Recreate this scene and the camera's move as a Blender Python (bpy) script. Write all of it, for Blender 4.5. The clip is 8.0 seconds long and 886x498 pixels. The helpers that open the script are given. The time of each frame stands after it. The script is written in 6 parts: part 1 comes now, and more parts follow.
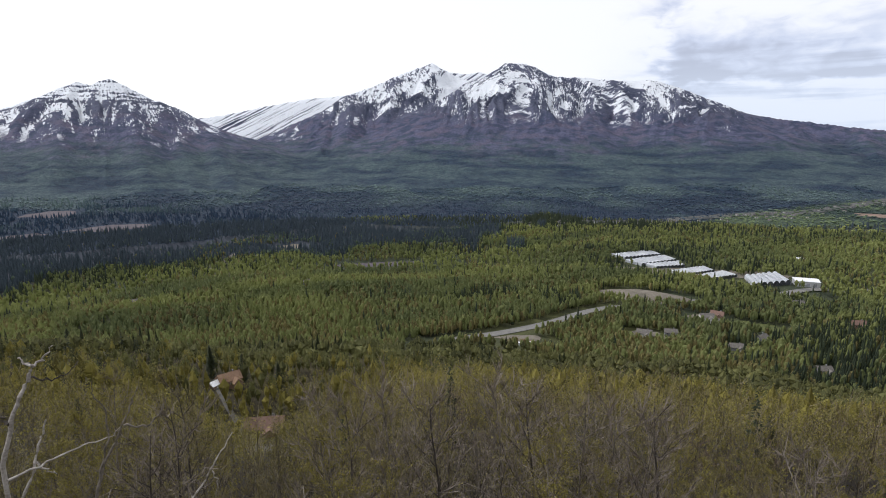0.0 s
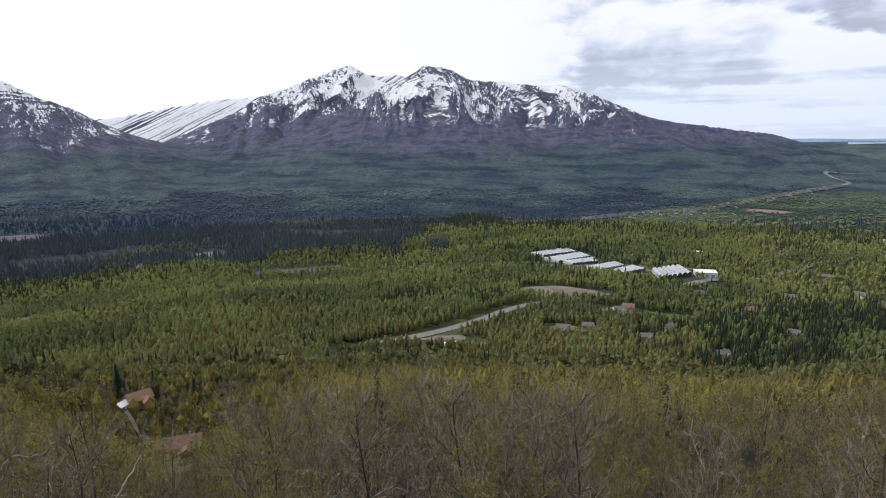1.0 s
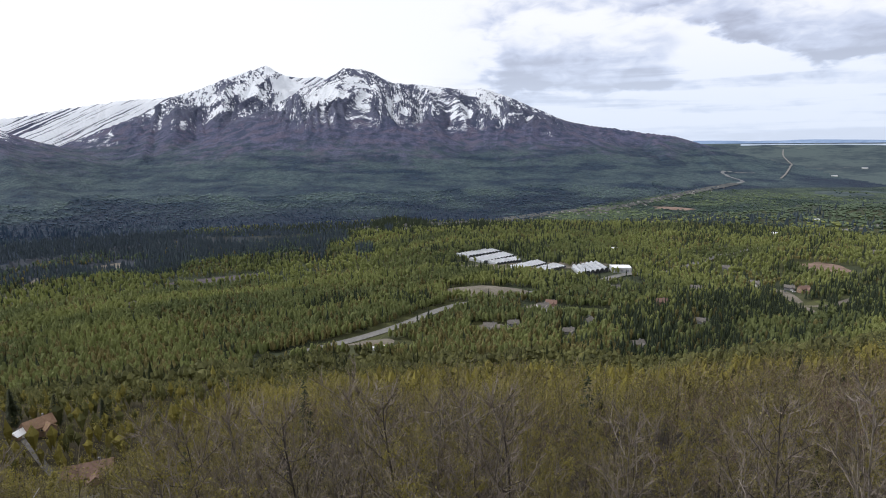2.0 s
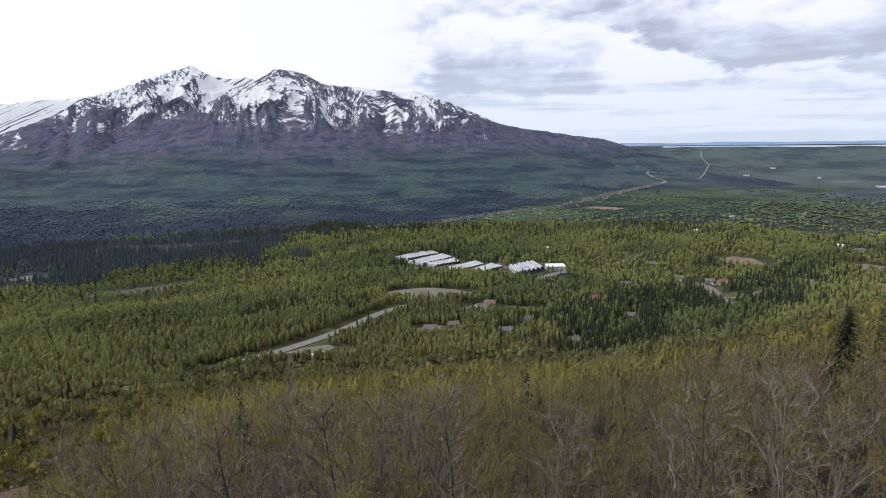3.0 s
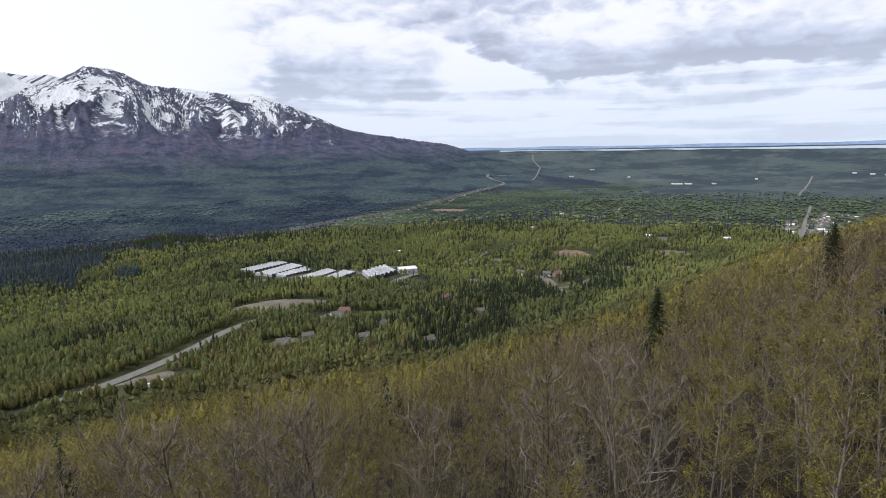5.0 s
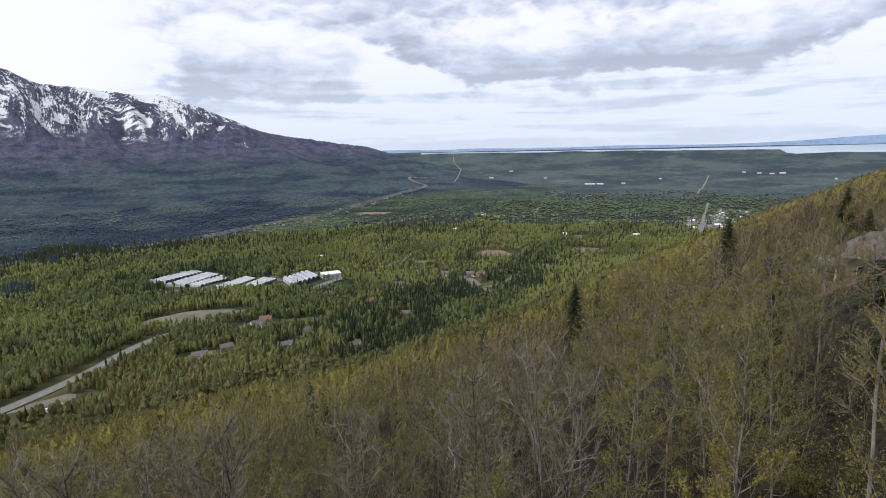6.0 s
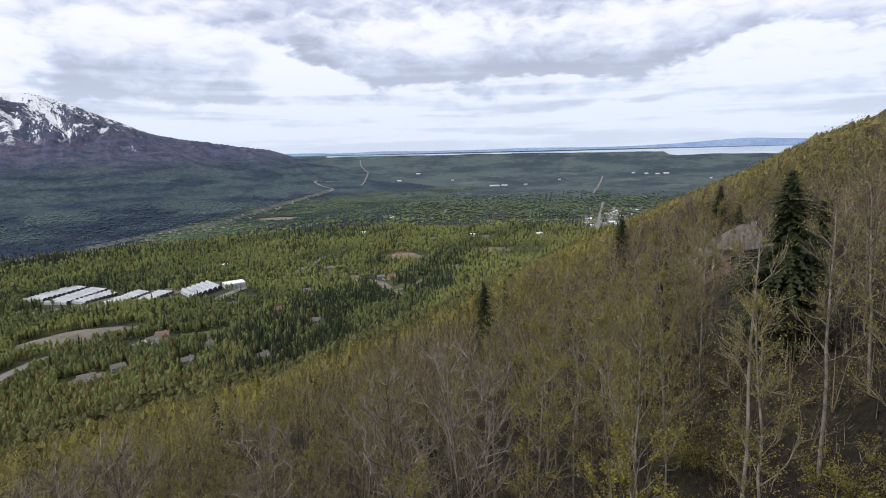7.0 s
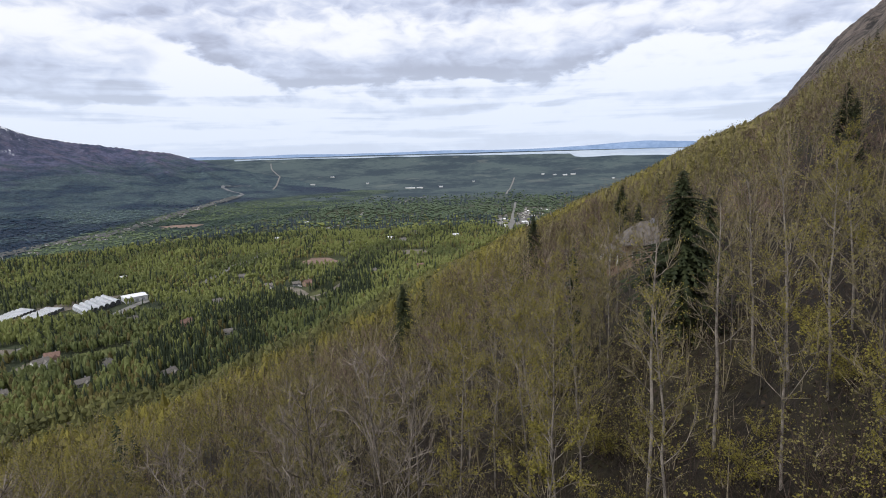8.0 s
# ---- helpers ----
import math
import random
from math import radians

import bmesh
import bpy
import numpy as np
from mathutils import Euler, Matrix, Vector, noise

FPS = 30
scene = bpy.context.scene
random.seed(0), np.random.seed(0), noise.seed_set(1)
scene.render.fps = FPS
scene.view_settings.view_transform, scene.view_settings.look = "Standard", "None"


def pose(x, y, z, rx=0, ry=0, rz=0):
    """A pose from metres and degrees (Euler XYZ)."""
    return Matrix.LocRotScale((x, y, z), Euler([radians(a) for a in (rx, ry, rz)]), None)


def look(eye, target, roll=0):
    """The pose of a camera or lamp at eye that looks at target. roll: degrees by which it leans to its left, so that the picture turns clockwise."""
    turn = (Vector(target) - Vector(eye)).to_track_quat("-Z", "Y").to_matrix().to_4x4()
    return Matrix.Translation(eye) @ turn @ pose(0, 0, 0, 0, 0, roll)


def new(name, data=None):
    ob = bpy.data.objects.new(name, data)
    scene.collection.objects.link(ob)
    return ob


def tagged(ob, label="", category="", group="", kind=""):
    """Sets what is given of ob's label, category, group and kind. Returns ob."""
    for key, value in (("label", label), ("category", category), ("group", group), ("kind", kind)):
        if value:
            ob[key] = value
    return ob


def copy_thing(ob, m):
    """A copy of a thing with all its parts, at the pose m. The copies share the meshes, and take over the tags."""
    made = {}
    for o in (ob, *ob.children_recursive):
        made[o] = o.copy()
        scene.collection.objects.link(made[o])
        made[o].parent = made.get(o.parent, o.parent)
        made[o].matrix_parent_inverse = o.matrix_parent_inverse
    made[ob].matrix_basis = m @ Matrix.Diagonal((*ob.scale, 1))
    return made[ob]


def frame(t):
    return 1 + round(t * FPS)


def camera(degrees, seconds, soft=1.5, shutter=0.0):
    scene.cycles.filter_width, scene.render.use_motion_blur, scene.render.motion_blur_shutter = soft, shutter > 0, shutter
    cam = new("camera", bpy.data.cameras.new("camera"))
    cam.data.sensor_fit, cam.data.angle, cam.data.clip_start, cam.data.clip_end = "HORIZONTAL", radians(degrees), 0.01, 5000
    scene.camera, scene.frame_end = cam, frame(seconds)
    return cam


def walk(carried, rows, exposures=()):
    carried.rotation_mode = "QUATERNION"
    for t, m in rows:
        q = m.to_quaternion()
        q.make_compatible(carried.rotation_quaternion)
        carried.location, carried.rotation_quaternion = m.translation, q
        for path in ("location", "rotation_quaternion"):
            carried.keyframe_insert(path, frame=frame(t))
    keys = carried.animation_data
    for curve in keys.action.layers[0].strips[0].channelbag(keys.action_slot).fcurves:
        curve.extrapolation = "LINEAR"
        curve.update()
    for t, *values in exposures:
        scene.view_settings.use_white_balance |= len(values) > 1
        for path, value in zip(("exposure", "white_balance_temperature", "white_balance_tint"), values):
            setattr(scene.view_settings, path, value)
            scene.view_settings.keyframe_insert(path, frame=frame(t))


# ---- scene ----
# ---- the camera: it stands on a bluff over the valley and turns to the right ----
EYE, REACH = (0.03, 0.02, 0.0), 0.32      # held out from the body, so that the eye swings round as it turns
PATH = [  # seconds, yaw, pitch, lean
    (0.0, 0.00, -11.25, 0.28),
    (0.5, -3.66, -11.16, 0.27),
    (1.0, -8.18, -11.05, 0.35),
    (1.5, -12.46, -10.94, 0.44),
    (3.0, -22.57, -10.63, 0.64),
    (3.5, -26.40, -10.54, 0.74),
    (4.0, -30.68, -10.45, 0.94),
    (4.5, -34.55, -10.38, 0.96),
    (6.0, -46.31, -10.21, 1.18),
    (6.5, -51.07, -10.17, 1.30),
    (7.0, -55.87, -10.13, 1.38),
    (7.5, -60.59, -10.10, 1.45),
    (8.0, -64.62, -10.07, 1.57),
]
cam = camera(78.0, 8.0, soft=1.0)


def eye_at(yaw):
    a, b = radians(-yaw), radians(40)
    return EYE[0] + REACH * (math.sin(a) - math.sin(b)), EYE[1] + REACH * (math.cos(a) - math.cos(b)), EYE[2]


walk(cam, [(t, pose(*eye_at(y), 90 + p, 0, y) @ pose(0, 0, 0, 0, 0, -r)) for t, y, p, r in PATH], [(0.0, 0.0, 6260.0, 11.0), (8.0, 0.0, 6260.0, 11.0)])

# ---- sky and sun: a bright broken overcast, whitest over the mountains ----
SUN_AZ, SUN_EL = 58.0, 46.0      # degrees left of the first view, and up


class Nodes:
    """A short way to write node trees."""

    def __init__(self, tree):
        self.tree = tree
        tree.nodes.clear()

    def add(self, kind, _props=None, **sockets):
        n = self.tree.nodes.new(kind)
        for k, v in (_props or {}).items():
            setattr(n, k, v)
        for k, v in sockets.items():
            self.put(n, k.replace("_", " "), v)
        return n

    def put(self, n, key, v):
        s = n.inputs[int(key[1:])] if key[0] == "i" and key[1:].isdigit() else n.inputs[key]
        if isinstance(v, bpy.types.NodeSocket):
            self.tree.links.new(v, s)
        else:
            s.default_value = v

    def math(self, op, a, b=0.0, c=0.0, clamp=False):
        n = self.tree.nodes.new("ShaderNodeMath")
        n.operation, n.use_clamp = op, clamp
        for i, v in enumerate((a, b, c)):
            self.put(n, "i%d" % i, v)
        return n.outputs[0]

    def mix(self, fac, a, b, blend="MIX"):
        n = self.tree.nodes.new("ShaderNodeMix")
        n.data_type, n.blend_type = "RGBA", blend
        for i, v in ((0, fac), (6, a), (7, b)):
            if isinstance(v, bpy.types.NodeSocket):
                self.tree.links.new(v, n.inputs[i])
            else:
                n.inputs[i].default_value = v if i == 0 else (*v, 1)
        return n.outputs[2]

    def noise(self, vec, scale, detail=4.0, rough=0.55, distort=0.0):
        n = self.add("ShaderNodeTexNoise", None, Scale=scale, Detail=detail, Roughness=rough, Distortion=distort)
        if vec is not None:
            self.put(n, "Vector", vec)
        return n.outputs["Fac"]

    def ramp(self, fac, lo, hi, a=0.0, b=1.0):
        n = self.add("ShaderNodeMapRange", {"interpolation_type": "SMOOTHSTEP"}, Value=fac)
        for k, v in zip(("From Min", "From Max", "To Min", "To Max"), (lo, hi, a, b)):
            self.put(n, k, v)
        return n.outputs[0]

    def xyz(self, x, y, z):
        return self.add("ShaderNodeCombineXYZ", None, X=x, Y=y, Z=z).outputs[0]


def make_world():
    w = bpy.data.worlds.new("overcast_sky")
    scene.world = w
    w.use_nodes = True
    N = Nodes(w.node_tree)
    sky = N.add("ShaderNodeTexSky", {"sky_type": "NISHITA", "sun_disc": False, "sun_elevation": radians(SUN_EL), "sun_rotation": radians(-SUN_AZ)})
    tc = N.add("ShaderNodeTexCoord")
    sep = N.add("ShaderNodeSeparateXYZ", None, Vector=tc.outputs["Generated"])
    x, y, z = sep.outputs
    az = N.math("MULTIPLY", N.math("ARCTAN2", x, y), 57.2958)          # to the right, degrees
    el = N.math("MULTIPLY", N.math("ARCSINE", z), 57.2958)
    # cloud deck: flat-based grey masses with billowed tops, bright gaps between them
    def vec(fa, fe, seed):
        return N.xyz(N.math("MULTIPLY", az, fa), N.math("MULTIPLY", el, fe), seed)
    swell = N.add("ShaderNodeTexNoise", None, Vector=vec(.05, .12, 3.1), Scale=1.0, Detail=3.0, Roughness=0.5)
    puff = N.noise(vec(.17, .38, 7.7), 1.0, 6.0, 0.52, 0.25)
    curl = N.noise(vec(.42, .95, 1.3), 1.0, 4.0, 0.5, 0.4)
    veil = N.noise(vec(.045, .8, 5.2), 1.0, 5.0, 0.5, 0.3)
    shift = N.math("ADD", N.math("MULTIPLY", N.math("SUBTRACT", puff, 0.5), 4.2), N.math("MULTIPLY", N.math("SUBTRACT", curl, 0.5), 1.3))
    el_w = N.math("ADD", el, shift)
    az_w = N.math("ADD", az, N.math("MULTIPLY", N.math("SUBTRACT", curl, 0.5), 4.0))

    def times(*f):
        out = f[0]
        for q in f[1:]:
            out = N.math("MULTIPLY", out, q)
        return out

    def line(pts):
        out = pts[0][1]
        for (a, va), (b, vb) in zip(pts, pts[1:]):
            n = N.add("ShaderNodeMapRange", None, Value=az)
            for key, v in zip(("From Min", "From Max", "To Min", "To Max"), (a, b, 0.0, vb - va)):
                N.put(n, key, v)
            out = N.math("ADD", n.outputs[0], out)
        return out

    def mass(base, depth, edge=0.8):
        """Dark just over its base, thinning upwards."""
        d = N.math("SUBTRACT", el_w, base)
        fade = N.math("EXPONENT", N.math("DIVIDE", N.math("MAXIMUM", d, 0.0), -depth))
        return times(N.ramp(d, -edge * .5, edge), fade)

    def blob(a, e, wa, we, lean=0.0):
        da = N.math("SUBTRACT", az_w, a)
        de = N.math("SUBTRACT", N.math("SUBTRACT", el_w, e), N.math("MULTIPLY", da, lean))
        q = N.math("ADD", N.math("POWER", N.math("ABSOLUTE", N.math("DIVIDE", da, wa)), 2.0), N.math("POWER", N.math("ABSOLUTE", N.math("DIVIDE", de, we)), 2.0))
        return N.math("EXPONENT", N.math("MULTIPLY", q, -1.0))
    long_base = line(((36, 11.2), (41, 9.7), (44.5, 8.6), (46, 7.2), (49.5, 6.0), (55, 6.5), (61, 6.8), (68, 7.3), (75, 6.4), (78, 7.6), (83, 8.8), (88, 9.8), (93, 9.2), (104, 8.6)))
    long_mass = times(mass(long_base, 3.4, 0.7), N.ramp(az, 34.0, 43.0), N.ramp(az, 78.0, 92.0, 1.0, 0.6))
    left_mass = times(mass(line(((20, 5.6), (26, 4.9), (31, 4.4), (36, 4.5), (40, 5.6))), 7.0, 1.0), N.ramp(az_w, 19.5, 22.6), N.ramp(az_w, 36.5, 41.0, 1.0, 0.15), N.ramp(el_w, 8.0, 12.5, 1.0, 0.2))
    high_mass = times(mass(line(((10, 12.5), (17, 10.0), (24, 11.4), (34, 11.2), (42, 12.4), (60, 12.2), (80, 12.6))), 5.0, 1.6), N.ramp(az, 12.0, 20.0), 0.5)
    low_veil = times(N.ramp(veil, 0.38, 0.64), N.ramp(el, 10.0, 3.0), 0.72)
    bright = N.math("ADD", times(blob(42.3, 7.2, 4.6, 1.0), 1.0), N.math("ADD", times(blob(72.3, 3.4, 2.9, .85, .38), 0.8), N.math("ADD", times(blob(88, 5.6, 9, 2.0), 0.35), times(blob(57, 4.9, 9, .6), 0.35))))
    side = N.ramp(az, 12.0, 24.0)                                     # the glare over the mountains has no grey
    g = N.math("ADD", N.math("ADD", times(long_mass, 0.8), times(left_mass, 0.8)), N.math("ADD", high_mass, low_veil))
    g = N.math("ADD", g, N.math("MULTIPLY", N.math("SUBTRACT", swell.outputs["Fac"], 0.42), 0.6))
    g = N.math("ADD", g, N.math("MULTIPLY", N.math("SUBTRACT", curl, 0.5), 0.85))
    g = N.math("SUBTRACT", g, bright)
    g = times(N.ramp(g, 0.02, 1.0), N.math("ADD", N.math("MULTIPLY", side, 0.97), 0.03))
    deck = N.mix(N.ramp(g, 0.0, 0.62), (1.03, 1.03, 1.05), (0.66, 0.71, 0.86))
    deck = N.mix(N.ramp(g, 0.45, 1.0), deck, (0.42, 0.44, 0.54))
    low = N.ramp(el, 0.0, 13.0, 1.0, 0.0)
    deck = N.mix(times(low, side, 0.8), deck, (0.76, 0.845, 0.985))
    glare = N.math("ADD", 1.0, N.math("MULTIPLY", N.ramp(az, -95.0, 22.0, 0.45, 0.0), 1.0))
    deck = N.mix(1.0, deck, N.xyz(glare, glare, glare), "MULTIPLY")
    high = N.ramp(el, 18.0, 55.0, 1.0, 0.6)                            # unseen sky overhead, darkened to cut the fill light and deepen shade
    deck = N.mix(1.0, deck, N.xyz(high, high, high), "MULTIPLY")
    below = N.ramp(el, -6.0, -0.5, 0.35, 1.0)
    deck = N.mix(1.0, deck, N.xyz(below, below, below), "MULTIPLY")
    both = N.mix(0.94, N.mix(1.0, sky.outputs[0], (0.10, 0.10, 0.10), "MULTIPLY"), deck)
    bg = N.add("ShaderNodeBackground", None, Color=both, Strength=1.0)
    N.add("ShaderNodeOutputWorld", None, Surface=bg.outputs[0])


make_world()
sun_data = bpy.data.lights.new("sun", "SUN")
sun_data.energy, sun_data.angle, sun_data.color = 2.1, radians(7), (1.0, 0.965, 0.93)
sun = new("sun", sun_data)
_a, _e = radians(SUN_AZ), radians(SUN_EL)
sun.matrix_world = look((-300 * math.sin(_a) * math.cos(_e), 300 * math.cos(_a) * math.cos(_e), 300 * math.sin(_e) + 400), (0, 0, 400))

# ---- materials ----
def material(name, rough=0.9):
    m = bpy.data.materials.new(name)
    m.use_nodes = True
    N = Nodes(m.node_tree)
    sh = N.add("ShaderNodeBsdfPrincipled", None, Roughness=rough)
    sh.inputs["Specular IOR Level"].default_value = 0.25
    N.add("ShaderNodeOutputMaterial", None, Surface=sh.outputs[0])
    return m, N, sh


def place(N):
    return N.add("ShaderNodeNewGeometry").outputs["Position"]


def attr(N, name):
    return N.add("ShaderNodeAttribute", {"attribute_name": name}).outputs["Fac"]


def bump(N, sh, height, strength, dist):
    b = N.add("ShaderNodeBump", None, Strength=strength, Distance=dist, Height=height)
    N.put(sh, "Normal", b.outputs[0])


def foliage(name, dark, mid, light, rough=0.75, through_light=0.25, spread=0.8):
    """Leaves: tint is a value per tree, and each leaf or clump varies on its own."""
    m, N, sh = material(name, rough)
    isl = N.add("ShaderNodeNewGeometry").outputs["Random Per Island"]
    t = attr(N, "tint")
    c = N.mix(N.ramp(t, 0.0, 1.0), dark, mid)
    c = N.mix(N.math("MULTIPLY", isl, spread), c, light)
    p = place(N)
    c = N.mix(N.ramp(N.noise(p, 0.012, 3.0), 0.35, 0.7, 0.0, 0.35), c, mid)
    N.put(sh, "Base Color", c)
    tr = N.add("ShaderNodeBsdfTranslucent", None, Color=c)
    mx = N.add("ShaderNodeMixShader", None, i0=through_light, i1=sh.outputs[0], i2=tr.outputs[0])
    out = [n for n in N.tree.nodes if n.type == "OUTPUT_MATERIAL"][0]
    N.put(out, "Surface", mx.outputs[0])
    return m


def plain(name, a, b, scale=1.0, rough=0.85, relief=0.0, metal=0.0):
    """A surface of two tones, mottled at two scales."""
    m, N, sh = material(name, rough)
    p = place(N)
    n1, n2 = N.noise(p, scale, 5.0, 0.6), N.noise(p, scale * 7.3, 4.0, 0.6)
    f = N.math("ADD", N.math("MULTIPLY", n1, 0.6), N.math("MULTIPLY", n2, 0.4))
    N.put(sh, "Base Color", N.mix(N.ramp(f, 0.35, 0.66), a, b))
    sh.inputs["Metallic"].default_value = metal
    if relief:
        bump(N, sh, n2, 0.6, relief)
    return m


def terrain_material():
    """Forest floor near, muskeg and woodland far: brown litter, moss, low brush; painted haze blues the far plain."""
    m, N, sh = material("forest_floor", 0.95)
    p = place(N)
    n1, n2, n3 = N.noise(p, 0.004, 4.0), N.noise(p, 0.05, 5.0), N.noise(p, 1.4, 5.0, 0.65)
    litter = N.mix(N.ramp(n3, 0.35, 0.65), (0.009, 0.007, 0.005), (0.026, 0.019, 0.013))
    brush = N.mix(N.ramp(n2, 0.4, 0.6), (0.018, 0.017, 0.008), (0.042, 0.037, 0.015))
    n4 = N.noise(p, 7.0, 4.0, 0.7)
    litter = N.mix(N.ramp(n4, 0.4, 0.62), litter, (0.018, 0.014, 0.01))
    near = N.mix(N.math("MULTIPLY", N.ramp(n2, 0.42, 0.62), N.ramp(n3, 0.4, 0.6)), litter, brush)
    wood = N.mix(N.ramp(n2, 0.36, 0.64), (0.045, 0.05, 0.022), (0.08, 0.085, 0.032))
    wood = N.mix(N.ramp(n1, 0.45, 0.62, 0.0, 0.7), wood, (0.032, 0.044, 0.03))
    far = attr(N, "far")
    zc = N.add("ShaderNodeSeparateXYZ", None, Vector=p).outputs[2]
    crag = N.mix(N.ramp(N.math("ADD", N.math("MULTIPLY", n2, 0.5), N.math("MULTIPLY", N.noise(p, 0.25, 5.0, 0.7), 0.5)), 0.42, 0.58), (0.026, 0.023, 0.022), (0.16, 0.13, 0.113))
    heath = N.mix(N.ramp(n3, 0.35, 0.65), (0.085, 0.068, 0.04), (0.15, 0.12, 0.075))
    near = N.mix(N.ramp(zc, -125.0, -55.0, 0.85, 0.0), near, N.mix(N.ramp(n2, 0.4, 0.6), (0.036, 0.03, 0.014), (0.062, 0.053, 0.022)))   # leafy undergrowth on the lower slope
    near = N.mix(N.ramp(N.math("ADD", zc, N.math("MULTIPLY", n2, 14.0)), 12.0, 30.0), near, heath)
    near = N.mix(N.ramp(N.math("ADD", zc, N.math("MULTIPLY", N.noise(p, 0.02, 5.0, 0.6), 44.0)), 58.0, 84.0), near, crag)
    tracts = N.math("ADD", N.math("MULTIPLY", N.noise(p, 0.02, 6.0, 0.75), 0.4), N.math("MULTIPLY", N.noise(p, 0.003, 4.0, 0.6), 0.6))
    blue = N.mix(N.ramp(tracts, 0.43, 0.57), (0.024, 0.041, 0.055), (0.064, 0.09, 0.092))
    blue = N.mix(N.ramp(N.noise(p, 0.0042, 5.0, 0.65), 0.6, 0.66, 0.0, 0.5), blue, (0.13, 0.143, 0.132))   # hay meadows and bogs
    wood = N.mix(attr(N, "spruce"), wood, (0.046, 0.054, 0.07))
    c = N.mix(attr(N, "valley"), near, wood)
    # the plain turns blue with distance: haze painted into the ground colour
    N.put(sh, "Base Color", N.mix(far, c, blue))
    crags = N.math("MULTIPLY", N.noise(p, 0.09, 6.0, 0.7), N.ramp(zc, 35.0, 70.0, 0.0, 25.0))
    bump(N, sh, N.math("ADD", n3, crags), 0.6, 0.35)
    return m


def wood_bands(N, x, y, z, p):
    """Stands of birch and spruce on the far slopes, in long bands along the hill, with distance haze painted into their
    colours.
    """
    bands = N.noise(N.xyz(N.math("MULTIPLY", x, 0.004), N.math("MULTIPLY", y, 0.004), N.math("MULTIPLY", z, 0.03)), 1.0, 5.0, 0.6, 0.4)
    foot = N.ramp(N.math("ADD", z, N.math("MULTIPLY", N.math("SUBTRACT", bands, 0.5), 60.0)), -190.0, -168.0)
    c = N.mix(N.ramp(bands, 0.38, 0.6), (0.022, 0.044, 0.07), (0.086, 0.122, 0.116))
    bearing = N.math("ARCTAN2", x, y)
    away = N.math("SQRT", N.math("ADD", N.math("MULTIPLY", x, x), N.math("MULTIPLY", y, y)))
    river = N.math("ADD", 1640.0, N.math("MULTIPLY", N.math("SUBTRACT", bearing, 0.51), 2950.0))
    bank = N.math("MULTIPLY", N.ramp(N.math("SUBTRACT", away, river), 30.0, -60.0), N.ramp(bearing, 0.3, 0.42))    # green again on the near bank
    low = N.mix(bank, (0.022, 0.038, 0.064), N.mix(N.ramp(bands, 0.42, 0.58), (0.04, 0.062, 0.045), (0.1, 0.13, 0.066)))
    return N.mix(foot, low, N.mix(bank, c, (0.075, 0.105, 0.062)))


def far_woods(name, shade):
    """Crowns of the far slopes: the tone of their stand, each a little lighter or darker."""
    m, N, sh = material(name, 0.9)
    p = place(N)
    x, y, z = N.add("ShaderNodeSeparateXYZ", None, Vector=p).outputs
    c = wood_bands(N, x, y, z, p)
    t = N.ramp(attr(N, "tint"), 0.0, 1.0, 0.84 * shade, 1.12 * shade)
    N.put(sh, "Base Color", N.mix(1.0, c, N.xyz(t, t, t), "MULTIPLY"))
    return m


